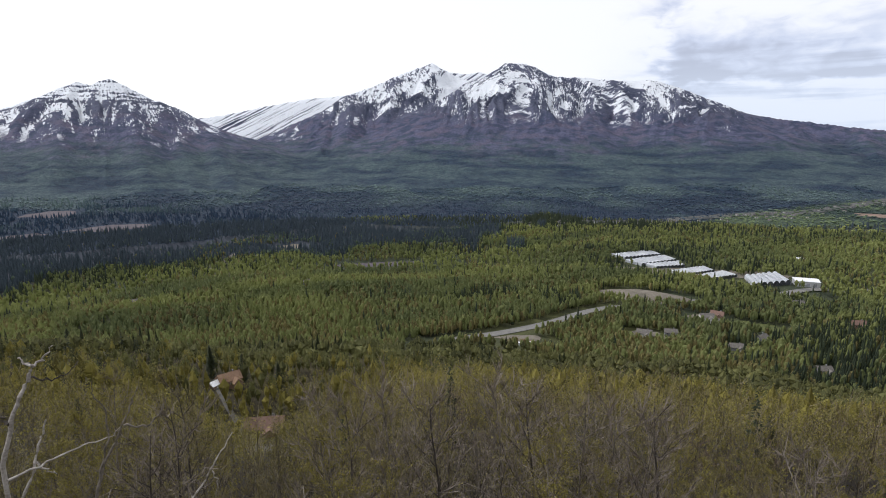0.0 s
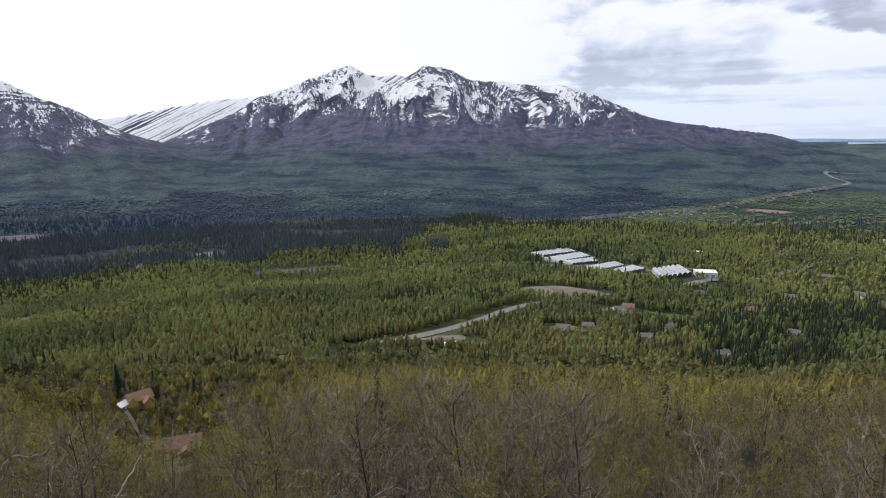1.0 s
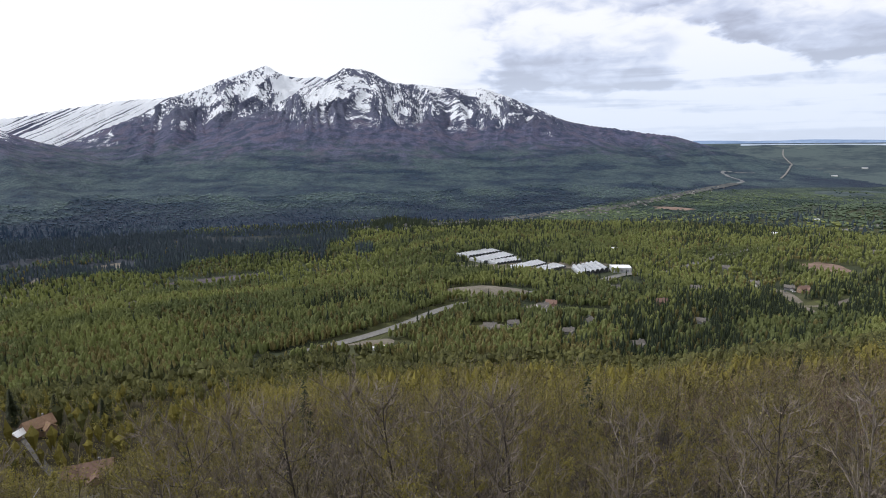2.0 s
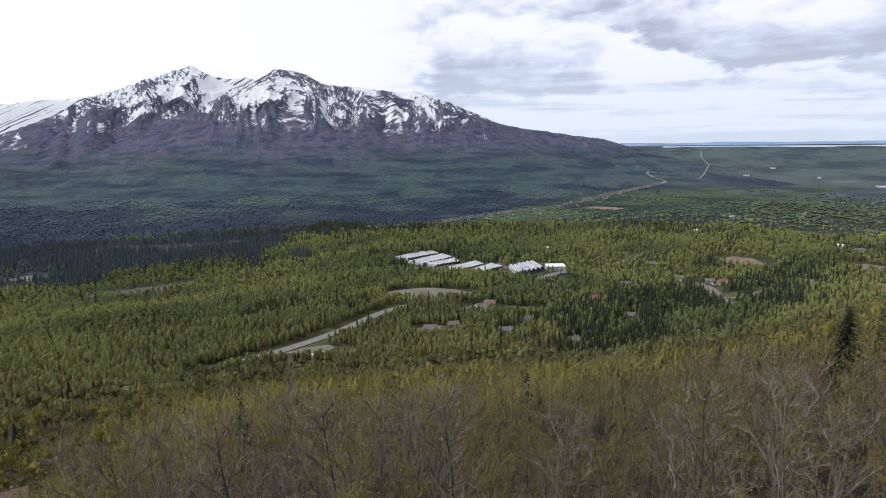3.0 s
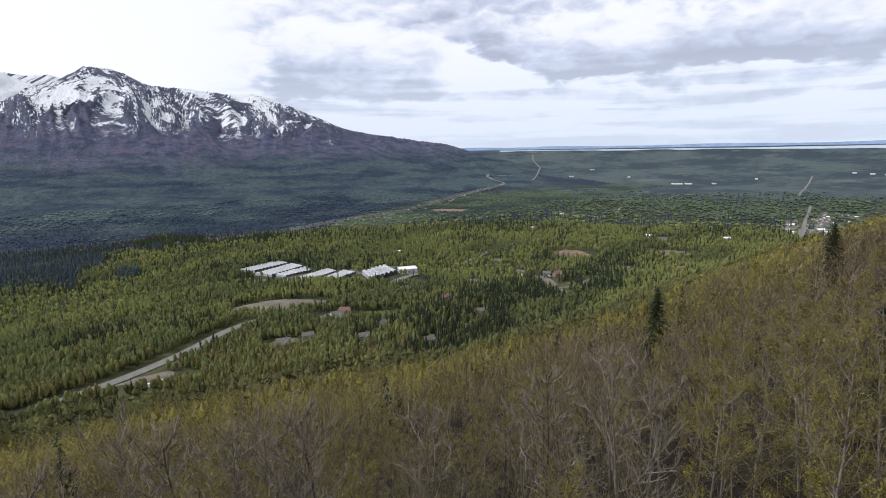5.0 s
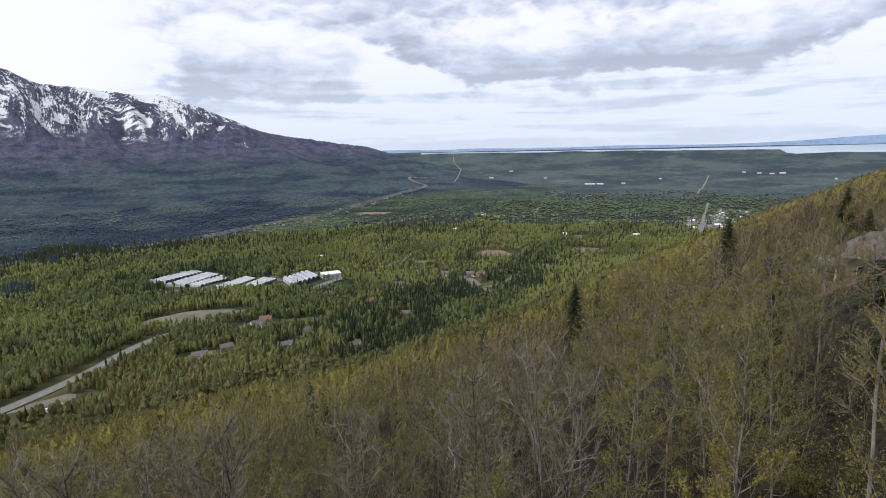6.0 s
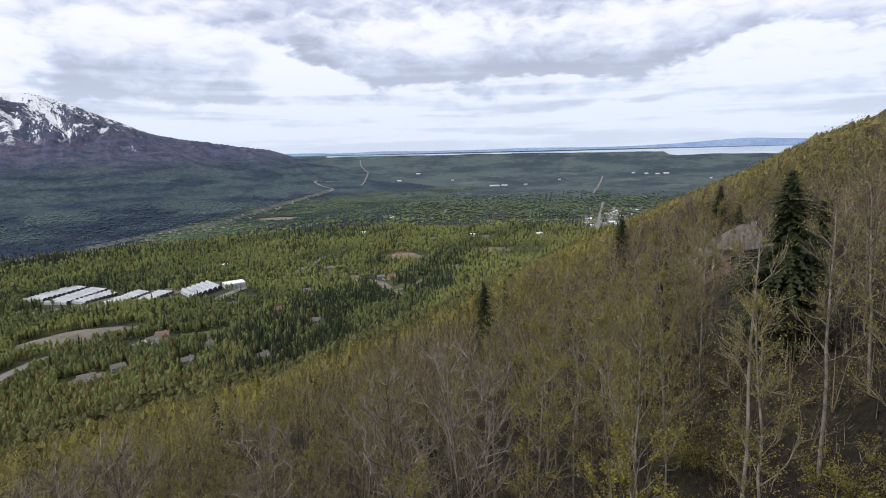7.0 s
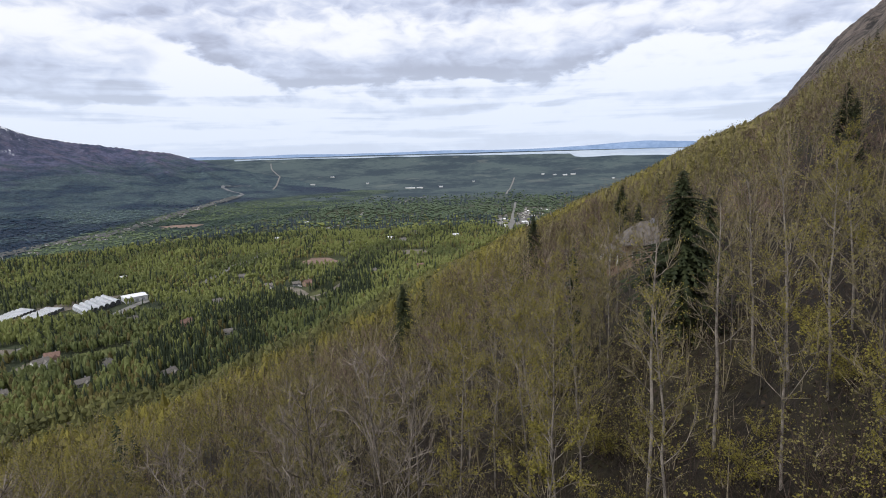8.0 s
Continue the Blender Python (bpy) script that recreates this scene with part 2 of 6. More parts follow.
def mountain_material():
    """Woods at the foot, brown scrub over them, then scree and rock with snow in the gullies; painted haze turns all
    but the snow bluer.
    """
    m, N, sh = material("mountain_slope", 0.92)
    p = place(N)
    x, y, z = N.add("ShaderNodeSeparateXYZ", None, Vector=p).outputs
    k, hollow = attr(N, "snowy"), attr(N, "hollow")
    n1, n2, n3 = N.noise(p, 0.0045, 5.0, 0.6), N.noise(p, 0.018, 6.0, 0.62), N.noise(p, 0.07, 5.0, 0.65)
    zz = N.math("ADD", z, N.math("MULTIPLY", N.math("SUBTRACT", n1, 0.5), 210.0))
    zz = N.math("ADD", zz, N.math("MULTIPLY", N.math("SUBTRACT", n2, 0.5), 130.0))
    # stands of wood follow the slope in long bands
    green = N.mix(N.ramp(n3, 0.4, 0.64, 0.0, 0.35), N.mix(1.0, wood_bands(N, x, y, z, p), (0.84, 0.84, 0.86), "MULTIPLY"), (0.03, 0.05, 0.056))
    along = N.math("MULTIPLY", N.math("ARCTAN2", x, y), 3600.0)
    down = N.math("SQRT", N.math("ADD", N.math("MULTIPLY", x, x), N.math("MULTIPLY", y, y)))

    sway = N.noise(N.xyz(N.math("MULTIPLY", along, 0.0026), 0.0, 9.0), 1.0, 0.0, 0.5)
    lean = N.math("MULTIPLY", N.math("MULTIPLY", N.math("SUBTRACT", sway, 0.5), 1.5), N.math("MAXIMUM", N.math("MINIMUM", N.math("SUBTRACT", 3900.0, down), 480.0), -300.0))

    crowns = N.math("ADD", N.math("MULTIPLY", N.noise(p, 0.16, 3.0, 0.75), 0.6), N.math("MULTIPLY", N.noise(p, 0.045, 4.0, 0.6), 0.4))
    green = N.mix(N.ramp(crowns, 0.44, 0.56), N.mix(1.0, green, (0.62, 0.66, 0.74), "MULTIPLY"), N.mix(1.0, green, (1.22, 1.2, 1.12), "MULTIPLY"))

    def fall(fs, fd, seed, bend=2.0):
        """Grain that runs down from the crests."""
        u = N.math("ADD", N.math("MULTIPLY", N.math("ADD", along, lean), fs), N.math("MULTIPLY", n1, bend))
        return N.noise(N.xyz(u, N.math("MULTIPLY", down, fd), seed), 1.0, 4.0, 0.6, 0.35)

    def streak(fx, fz, slant, seed):
        u = N.math("ADD", N.math("MULTIPLY", x, fx), N.math("MULTIPLY", z, fx * slant))
        u = N.math("ADD", u, N.math("MULTIPLY", n1, 2.2))
        return N.noise(N.xyz(u, N.math("MULTIPLY", z, fz), seed), 1.0, 5.0, 0.6, 0.25)

    def blend(f, a, b):
        return N.math("ADD", N.math("MULTIPLY", a, N.math("SUBTRACT", 1.0, f)), N.math("MULTIPLY", b, f))
    rills = fall(0.022, 0.003, 4.0)
    grain = N.noise(p, 0.11, 4.0, 0.7)
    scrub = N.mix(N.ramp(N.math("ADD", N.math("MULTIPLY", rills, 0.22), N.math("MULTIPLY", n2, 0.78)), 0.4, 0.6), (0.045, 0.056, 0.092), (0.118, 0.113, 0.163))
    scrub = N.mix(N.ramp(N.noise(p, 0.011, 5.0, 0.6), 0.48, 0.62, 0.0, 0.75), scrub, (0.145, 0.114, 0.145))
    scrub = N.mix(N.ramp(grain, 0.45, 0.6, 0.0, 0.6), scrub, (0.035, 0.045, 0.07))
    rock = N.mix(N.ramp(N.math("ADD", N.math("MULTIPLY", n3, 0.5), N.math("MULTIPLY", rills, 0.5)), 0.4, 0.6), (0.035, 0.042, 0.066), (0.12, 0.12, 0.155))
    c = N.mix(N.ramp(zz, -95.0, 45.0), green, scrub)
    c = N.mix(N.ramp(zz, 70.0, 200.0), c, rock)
    # distance haze painted in: a blue tint over woods, scrub and rock
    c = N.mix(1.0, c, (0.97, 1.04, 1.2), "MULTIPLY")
    # snow lies in streaks down the fall line, thicker higher up and in the hollows
    broad, fine, thin = fall(0.012, 0.0026, 1.0, 2.4), fall(0.042, 0.008, 2.0, 3.0), fall(0.1, 0.022, 3.0, 4.0)
    drift = N.math("ADD", N.math("MULTIPLY", broad, 0.24), N.math("MULTIPLY", fine, 0.27))
    drift = N.math("ADD", drift, N.math("ADD", N.math("MULTIPLY", thin, 0.27), N.math("MULTIPLY", N.noise(p, 0.05, 5.0, 0.7, 0.8), 0.22)))
    drift = N.math("ADD", drift, N.math("MULTIPLY", N.math("SUBTRACT", hollow, 0.5), 0.2))
    drift = N.math("ADD", drift, N.math("MULTIPLY", N.math("SUBTRACT", grain, 0.5), 0.16))
    # the pointed mountain has its snow in level bands between rock strata, the far ridge in slanting ones
    on_ridge = N.ramp(k, 150.0, 250.0)
    on_left = N.math("SUBTRACT", N.ramp(k, 50.0, 72.0), on_ridge)
    strata = N.math("ADD", N.math("MULTIPLY", streak(0.006, 0.05, 0.35, 6.0), 0.6), N.math("MULTIPLY", thin, 0.4))
    drift = blend(N.math("MULTIPLY", N.math("MULTIPLY", on_left, N.ramp(z, 130.0, 230.0)), 0.7), drift, strata)
    drift = blend(N.math("MULTIPLY", on_ridge, 0.9), drift, N.math("ADD", streak(0.034, 0.003, -1.5, 7.0), 0.03))
    level = N.ramp(N.math("ADD", z, k), 60.0, 460.0, -0.045, 0.05)
    cover = N.ramp(N.math("ADD", drift, level), 0.5, 0.526)
    cover = N.math("MULTIPLY", cover, N.ramp(N.math("ADD", zz, k), 100.0, 180.0))
    snow = N.mix(n2, (0.8, 0.84, 0.9), (0.88, 0.9, 0.94))
    N.put(sh, "Base Color", N.mix(cover, c, snow))
    bump(N, sh, N.math("ADD", N.math("ADD", n2, N.math("MULTIPLY", rills, 0.12)), N.math("ADD", N.math("MULTIPLY", n3, 0.5), N.math("MULTIPLY", grain, 0.3))), 1.0, 24.0)
    return m


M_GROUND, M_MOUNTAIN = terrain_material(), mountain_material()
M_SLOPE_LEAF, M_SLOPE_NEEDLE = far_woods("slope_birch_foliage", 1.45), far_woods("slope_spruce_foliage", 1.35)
M_BIRCH_LEAF = foliage("birch_leaf", (0.038, 0.036, 0.011), (0.232, 0.203, 0.042), (0.42, 0.362, 0.08), through_light=0.2, spread=0.5)
M_MID_LEAF = foliage("lower_slope_birch_leaf", (0.042, 0.048, 0.02), (0.165, 0.168, 0.058), (0.275, 0.265, 0.09), through_light=0.3, spread=0.35)
M_VALLEY_LEAF = foliage("young_birch_foliage", (0.115, 0.145, 0.064), (0.285, 0.312, 0.106), (0.39, 0.408, 0.148), through_light=0.45, spread=0.3)
# two bluer birch leaves with the haze of distance painted into their colour
M_HAZY_LEAF = foliage("hazy_birch_foliage", (0.06, 0.09, 0.068), (0.11, 0.15, 0.09), (0.14, 0.18, 0.105), spread=0.35)
M_HAZIER_LEAF = foliage("hazier_birch_foliage", (0.05, 0.083, 0.09), (0.09, 0.132, 0.13), (0.11, 0.155, 0.148), spread=0.35)
M_TWIG_LEAF = foliage("budding_twig", (0.04, 0.034, 0.016), (0.205, 0.178, 0.066), (0.37, 0.325, 0.118), spread=0.5)
M_NEEDLE = foliage("spruce_needle", (0.012, 0.018, 0.007), (0.022, 0.03, 0.011), (0.042, 0.05, 0.017), through_light=0.05)
M_VALLEY_NEEDLE = foliage("valley_spruce_needle", (0.02, 0.03, 0.018), (0.038, 0.052, 0.028), (0.056, 0.072, 0.037), through_light=0.05, spread=0.4)
# distant spruces: needle colour paled and blued as painted haze
M_HAZY_NEEDLE = foliage("hazy_spruce_needle", (0.036, 0.052, 0.066), (0.054, 0.075, 0.092), (0.074, 0.097, 0.112), through_light=0.05, spread=0.3)
M_FALLEN = foliage("fallen_leaf", (0.019, 0.013, 0.009), (0.038, 0.026, 0.017), (0.06, 0.043, 0.028), through_light=0.0)
M_TWIG = foliage("grey_brown_twig", (0.034, 0.028, 0.018), (0.148, 0.122, 0.078), (0.39, 0.33, 0.225), through_light=0.0, spread=0.6)
M_STALK = foliage("dead_brown_stalk", (0.016, 0.011, 0.009), (0.056, 0.039, 0.031), (0.165, 0.122, 0.097), through_light=0.0, spread=0.45)
M_PALE_TWIG = foliage("pale_grey_twig", (0.06, 0.05, 0.042), (0.2, 0.167, 0.142), (0.46, 0.395, 0.34), through_light=0.0, spread=0.6)
M_BARE_TWIG = foliage("purple_grey_bare_twig", (0.04, 0.027, 0.021), (0.132, 0.09, 0.073), (0.28, 0.2, 0.16), through_light=0.0, spread=0.6)
M_BARK = plain("grey_birch_bark", (0.075, 0.065, 0.055), (0.29, 0.252, 0.212), 2.5, 0.85, 0.02)
M_DARK_BARK = plain("dark_bark", (0.04, 0.034, 0.03), (0.1, 0.085, 0.075), 3.0, 0.9, 0.02)
M_DEAD = plain("bleached_dead_wood", (0.24, 0.215, 0.19), (0.54, 0.5, 0.455), 6.0, 0.8, 0.01)
M_ASPHALT = plain("weathered_road", (0.16, 0.155, 0.15), (0.23, 0.225, 0.21), 0.2, 0.9)
M_GRAVEL = plain("gravel", (0.125, 0.112, 0.09), (0.215, 0.19, 0.155), 0.08, 0.95)
M_BARE = plain("reddish_bare_earth", (0.16, 0.11, 0.085), (0.28, 0.2, 0.16), 0.08, 0.95)
M_GRASS = plain("spring_grass", (0.07, 0.085, 0.03), (0.12, 0.13, 0.045), 0.12, 0.95)
M_BOG = plain("brown_muskeg", (0.07, 0.062, 0.074), (0.122, 0.104, 0.114), 0.03, 0.95)
M_WATER = plain("grey_inlet_water", (0.34, 0.41, 0.5), (0.42, 0.49, 0.57), 0.004, 0.25)
M_WHITE = plain("white_sheet_roof", (0.76, 0.77, 0.79), (0.84, 0.84, 0.85), 0.15, 0.5)
M_GREY_WALL = plain("grey_sheet_wall", (0.16, 0.16, 0.18), (0.3, 0.3, 0.32), 0.3, 0.7)
M_WORN_ROOF = plain("worn_brown_grey_shingle_roof", (0.09, 0.078, 0.07), (0.17, 0.15, 0.135), 0.8, 0.9, 0.02)
M_GREY_ROOF = plain("grey_shingle_roof", (0.12, 0.11, 0.1), (0.2, 0.185, 0.17), 0.8, 0.9, 0.02)
M_BROWN_ROOF = plain("tan_brown_shingle_roof", (0.2, 0.125, 0.08), (0.3, 0.195, 0.135), 0.8, 0.9, 0.02)
M_RED_ROOF = plain("reddish_brown_shingle_roof", (0.16, 0.1, 0.08), (0.23, 0.15, 0.12), 0.8, 0.9, 0.02)
M_PALE_WALL = plain("pale_house_siding", (0.5, 0.49, 0.46), (0.66, 0.65, 0.62), 0.5, 0.8)
M_TAN_WALL = plain("tan_house_siding", (0.2, 0.14, 0.1), (0.3, 0.21, 0.15), 0.5, 0.8)
M_GLASS = plain("dark_window_glass", (0.03, 0.035, 0.045), (0.06, 0.065, 0.08), 0.3, 0.08)

# ---- terrain ----
def hash2(ix, iy, seed):
    h = (ix.astype(np.int64) * 374761393 + iy.astype(np.int64) * 668265263 + seed * 974711) & 0xFFFFFFFF
    h = ((h ^ (h >> 13)) * 1274126177) & 0xFFFFFFFF
    return ((h ^ (h >> 16)) & 0xFFFFFF) / float(0xFFFFFF)


def vnoise(x, y, seed=0):
    """Smooth noise, 0 to 1."""
    x, y = np.asarray(x, float), np.asarray(y, float)
    ix, iy = np.floor(x), np.floor(y)
    fx, fy = x - ix, y - iy
    fx, fy = fx * fx * (3 - 2 * fx), fy * fy * (3 - 2 * fy)
    a, b = hash2(ix, iy, seed), hash2(ix + 1, iy, seed)
    c, d = hash2(ix, iy + 1, seed), hash2(ix + 1, iy + 1, seed)
    return (a + (b - a) * fx) * (1 - fy) + (c + (d - c) * fx) * fy


def fbm(x, y, seed=0, octaves=4):
    v, amp, tot = 0.0, 1.0, 0.0
    for o in range(octaves):
        v, tot = v + amp * vnoise(x * 2 ** o, y * 2 ** o, seed + o), tot + amp
        amp *= 0.5
    return v / tot


def polar(az, r):
    """The place r metres off at az degrees left of the first view."""
    a = np.radians(az)
    return -np.sin(a) * r, np.cos(a) * r


def smooth(v, lo, hi):
    u = np.clip((v - lo) / (hi - lo), 0, 1)
    return u * u * (3 - 2 * u)


VALLEY = -195.0
# the hillside falls away from the bluff: its fall per metre, by azimuth
HILL_AZ = (-180, -140, -118, -110, -102.5, -99.5, -97.3, -95.8, -93.7, -89.7, -85.5, -78.8, -73.6, -63.9, -50.7, -37, -30, -13, 0, 20, 40, 60, 90, 115, 140, 180)
HILL_FALL = (-.5, -.45, -.37, -.31, -.198, -.15, -.1, -.064, -.043, -.013, .03, .083, .132, .208, .308, .385, .39, .40, .39, .36, .29, .25, .16, 0, -.3, -.5)


def far_range(d):
    """Distances past 2.8 km close up towards 4.9 km, so that the plain still runs out to the level horizon."""
    return np.where(d > 2800, 2800 + 2100 * (1 - 2800 / np.maximum(d, 1)), d)


def plain_height(x, y, r, az):
    u = np.clip((r - 2800) / 2100, 0, 1)
    z = np.where(r > 2800, VALLEY * (1 - u) * r / 2800, VALLEY)
    roll = (fbm(x / 260, y / 260, 11, 3) - 0.5) * 26 * smooth(r, 520, 900) * (1 - smooth(r, 2600, 3600))
    flats = smooth(az, -6, 4) * smooth(r, 700, 860) * -9                 # the spruce flats lie lower than the bench
    roll = roll + (2.0 - roll) * smooth(az, -38.5, -34.5) * (1 - smooth(az, -18.5, -14.5)) * smooth(r, 770, 830) * (1 - smooth(r, 985, 1050))      # the depot stands on level ground
    far_land = (fbm(x / 330, y / 330, 31, 3) - 0.45) * 8 * smooth(r, 4300, 4800)
    return z + roll + flats + far_land


def hill_height(x, y, r, az):
    g = np.interp(az, HILL_AZ, HILL_FALL)
    z = -g * r - 14 * smooth(r, 1.0, 16) - 1.7
    z = z - 22 * np.exp(-((az - 19) / 13) ** 2 - ((r - 185) / 75) ** 2)     # the hollow with the houses
    z = z + (fbm(x / 45, y / 45, 21, 3) - 0.5) * 9 * smooth(r, 25, 120)
    z = z + (fbm(x / 120, y / 120, 23, 3) - 0.5) * 30 * smooth(r, 150, 350) * smooth(az, -75, -50)
    crag = 1 - np.abs(2 * fbm(x / 34, y / 34, 27, 5) - 1)
    z = z + (crag - .6) * 28 * smooth(z, 34, 80)                            # broken rock over the heath
    return z - np.maximum(r - 1500, 0) * 0.9 - np.maximum(r - 480, 0) * 0.18 * smooth(az, -60, -40)


# crest lines: azimuth, height over the level in degrees, distance
CRESTS = {
    "left": [(62, 3.5, 3500), (50, 2.0, 3600), (38.1, 2.5, 3600), (35, 3.7, 3550), (32.7, 5.04, 3450), (31.7, 4.8, 3420), (30.3, 5.43, 3400), (28.4, 4.33, 3350), (26.9, 3.2, 3300), (25.4, 2.2, 3250), (23.6, 1.45, 3150), (20.7, -.1, 3000), (15.8, -2.6, 2600), (13, -4.9, 2200)],
    "main": [(13.5, -.6, 3500), (11, 2.3, 3700), (8.6, 4.7, 3900), (4.4, 6.35, 4050), (1, 7.58, 4100), (-1, 6.45, 4080), (-3, 5.7, 4000), (-5, 6.5, 3850), (-6.3, 7.4, 3750), (-7.3, 7.48, 3720), (-9.1, 7.07, 3720), (-11.3, 6.07, 3750), (-14.3, 5.93, 3780), (-17, 5.55, 3780), (-20, 5.57, 3780), (-22.6, 4.8, 3780), (-25, 3.7, 3780), (-27.4, 2.65, 3780), (-29.7, 1.93, 3800), (-34, 1.27, 3820), (-38.6, .57, 3850), (-42.2, -.5, 3880), (-44.9, -1.45, 3900), (-47.6, -2.3, 3900)],
    "spur": [(-6.3, 7.35, 3740), (-3.8, 5.3, 3560), (-1, 3.2, 3380), (3.6, -.2, 3000)],
    "spur_right": [(-20, 5.5, 3770), (-21, 3.0, 3450), (-22.5, .6, 3100)],
    "back_left": [(46, 1.5, 4600), (38, 2.75, 4620), (36.5, 3.3, 4640), (35.3, 3.85, 4660), (34.0, 4.5, 4680), (33, 4.95, 4690), (31, 4.6, 4690)],
    "back_mid": [(2, 6.0, 4700), (.3, 6.55, 4700), (-1.0, 6.9, 4700), (-2.2, 6.75, 4700), (-3.8, 6.85, 4700), (-5.5, 6.3, 4700)],
    "back": [(30, 2.2, 4700), (25, 1.9, 4680), (22.3, 2.37, 4660), (17.4, 3.4, 4650), (13.9, 4.06, 4650), (11.2, 4.3, 4640), (8, 4.95, 4600), (4, 5.2, 4550)],
}
# shoulders run down from the crests towards the valley
for _i, (_az, _el, _r, _da) in enumerate(((4.4, 6.2, 4040, 1.2), (-9.1, 6.9, 3710, -.9), (-11.8, 5.9, 3750, -1.4), (-14.6, 5.8, 3770, -.6), (-17.2, 5.4, 3770, -1.3), (-24.0, 4.0, 3770, -1.6), (-27.6, 2.5, 3770, -1.2), (-31.5, 1.5, 3800, -1.8), (-36.5, .8, 3830, -1.5), (-41, -.3, 3870, -1),
                                          (36.5, 3.0, 3560, 1.5), (33.0, 4.8, 3450, 1.2), (29.4, 4.8, 3370, -.6), (26.2, 2.6, 3280, -1.0), (23.0, 1.2, 3120, -1.2), (8.6, 4.5, 3880, 1.0), (11.0, 2.2, 3690, 1.2))):
    _z = _r * math.tan(radians(_el)) + 195
    CRESTS["shoulder_%d" % _i] = [(_az + _da * u * 2, math.degrees(math.atan2(_z * v - 195, _r - 1250 * u)), _r - 1250 * u) for u, v in ((0, 1), (.18, .86), (.4, .62), (.65, .38), (1, .15))]
CREST_POINTS = []
for _k, (_name, _c) in enumerate(CRESTS.items()):
    _q = np.array(_c)
    _t = np.linspace(0, len(_q) - 1, 30 * (len(_q) - 1) + 1)
    _az, _el, _r = (np.interp(_t, np.arange(len(_q)), _q[:, i]) for i in range(3))
    _x, _y = polar(_az, _r)
    _s = np.r_[0, np.cumsum(np.hypot(np.diff(_x), np.diff(_y)))]
    _rough = (fbm(_s / 60, _s * 0 + _k, 41, 3) - 0.5) * 16
    CREST_POINTS.append(np.stack([_x, _y, _r * np.tan(np.radians(_el)) + _rough, _s + 9000 * _k], 1)[::3])
CREST_ID = np.concatenate([np.full(len(c), k) for k, c in enumerate(CREST_POINTS)])
CREST_POINTS = np.concatenate(CREST_POINTS)
CREST_RISE = CREST_POINTS[:, 2] - VALLEY
CREST_REACH = 2550 * (np.maximum(CREST_RISE, 20) / 710) ** 0.42


def mountains(x, y):
    """Height of the mountains, which crest rules, the way along it and the way down from it."""
    best, idx, dist = np.full(x.shape, -1e4), np.zeros(x.shape, int), np.zeros(x.shape)
    for i in range(len(CREST_POINTS)):
        px, py = CREST_POINTS[i, :2]
        d = np.hypot(x - px, y - py)
        near = 4 <= CREST_ID[i] <= 6
        reach = 700.0 if near else CREST_REACH[i] if CREST_ID[i] < 4 else 620.0 * (max(CREST_RISE[i], 20) / 300) ** 0.5
        h = VALLEY + CREST_RISE[i] * np.maximum(1 - d / reach, 0) ** (1.2 if near else 2.7 if CREST_ID[i] < 2 else 2.2 if CREST_ID[i] < 4 else 1.35) - 40.0 * (d > reach)
        m = h > best
        best[m], idx[m], dist[m] = h[m], i, d[m]
    s = CREST_POINTS[idx, 3]
    u = np.clip(dist / CREST_REACH[idx], 0, 1)
    side = np.arctan2(x, y) * 3600                                       # ravines run down towards the valley
    out = np.hypot(x, y)
    warp = fbm(x / 340, y / 340, 5, 3)
    side = side + (vnoise(side / 430, side * 0, 55) - .5) * 1.8 * np.clip(3900 - out, -300, 480)    # some lean left, some right
    gully = 1 - np.abs(2 * vnoise(side / 190 + warp * 2.4, out / 800, 51) - 1)
    mid = 1 - np.abs(2 * vnoise(side / 80 + warp * 4.0, out / 380, 52) - 1)
    small = 1 - np.abs(2 * vnoise(side / 34 + fbm(x / 110, y / 110, 6, 3) * 2.4, out / 150, 53) - 1)
    amp = CREST_RISE[idx] * np.clip(u * 6, 0, 1) * (1 - u) ** 1.6
    high = .35 + .65 * smooth(best, -60, 190)
    best = best + amp * high * (0.11 * (gully - 0.6) + 0.07 * high * (mid - 0.6) + 0.035 * high * (small - 0.6)) + (fbm(x / 75, y / 75, 61, 5) - 0.5) * 20 * np.clip(u * 8, 0, 1) * smooth(best, -195, -120)
    return best, CREST_ID[idx], s, dist, 1.25 - 0.5 * gully - 0.45 * mid - 0.3 * small


def full_terrain(x, y):
    x, y = np.asarray(x, float), np.asarray(y, float)
    shape = x.shape
    x, y = x.ravel(), y.ravel()
    r, az = np.hypot(x, y), np.degrees(np.arctan2(-x, y))
    a, b = plain_height(x, y, r, az), hill_height(x, y, r, az)
    k = 9.0
    z = np.maximum(a, b) + k * np.log1p(np.exp(-np.abs(a - b) / k))
    z = np.where(r < 200, b, z)
    hill = b > a
    who, s, d, low = np.full(x.shape, -1), np.zeros(x.shape), np.zeros(x.shape), np.zeros(x.shape)
    m = (r > 1150) & (az > -62) & (az < 75)
    if m.any():
        h, w, ss, dd, ll = mountains(x[m], y[m])
        ridge = h > z[m] - 3
        z[m] = np.maximum(z[m], h)
        who[m], s[m], d[m], low[m] = np.where(ridge, w, -1), ss, dd, ll
    return tuple(q.reshape(shape) for q in (z, hill, who, s, d, low))


def ground_z(x, y):
    return full_terrain(np.atleast_1d(x), np.atleast_1d(y))[0]


def spruce_flats(az, r):
    """How far a place lies in the dark spruce flats of the valley bottom."""
    return smooth(az + 16 * (vnoise(az / 2.6, r / 75, 114) - .5), -11, 5) * smooth(r + 170 * (vnoise(az / 4, r / 160, 115) - .5), 930, 1060) * (1 - smooth(r - np.interp(az, (0, 10, 39), (1250, 1320, 2050)), -60, 120))


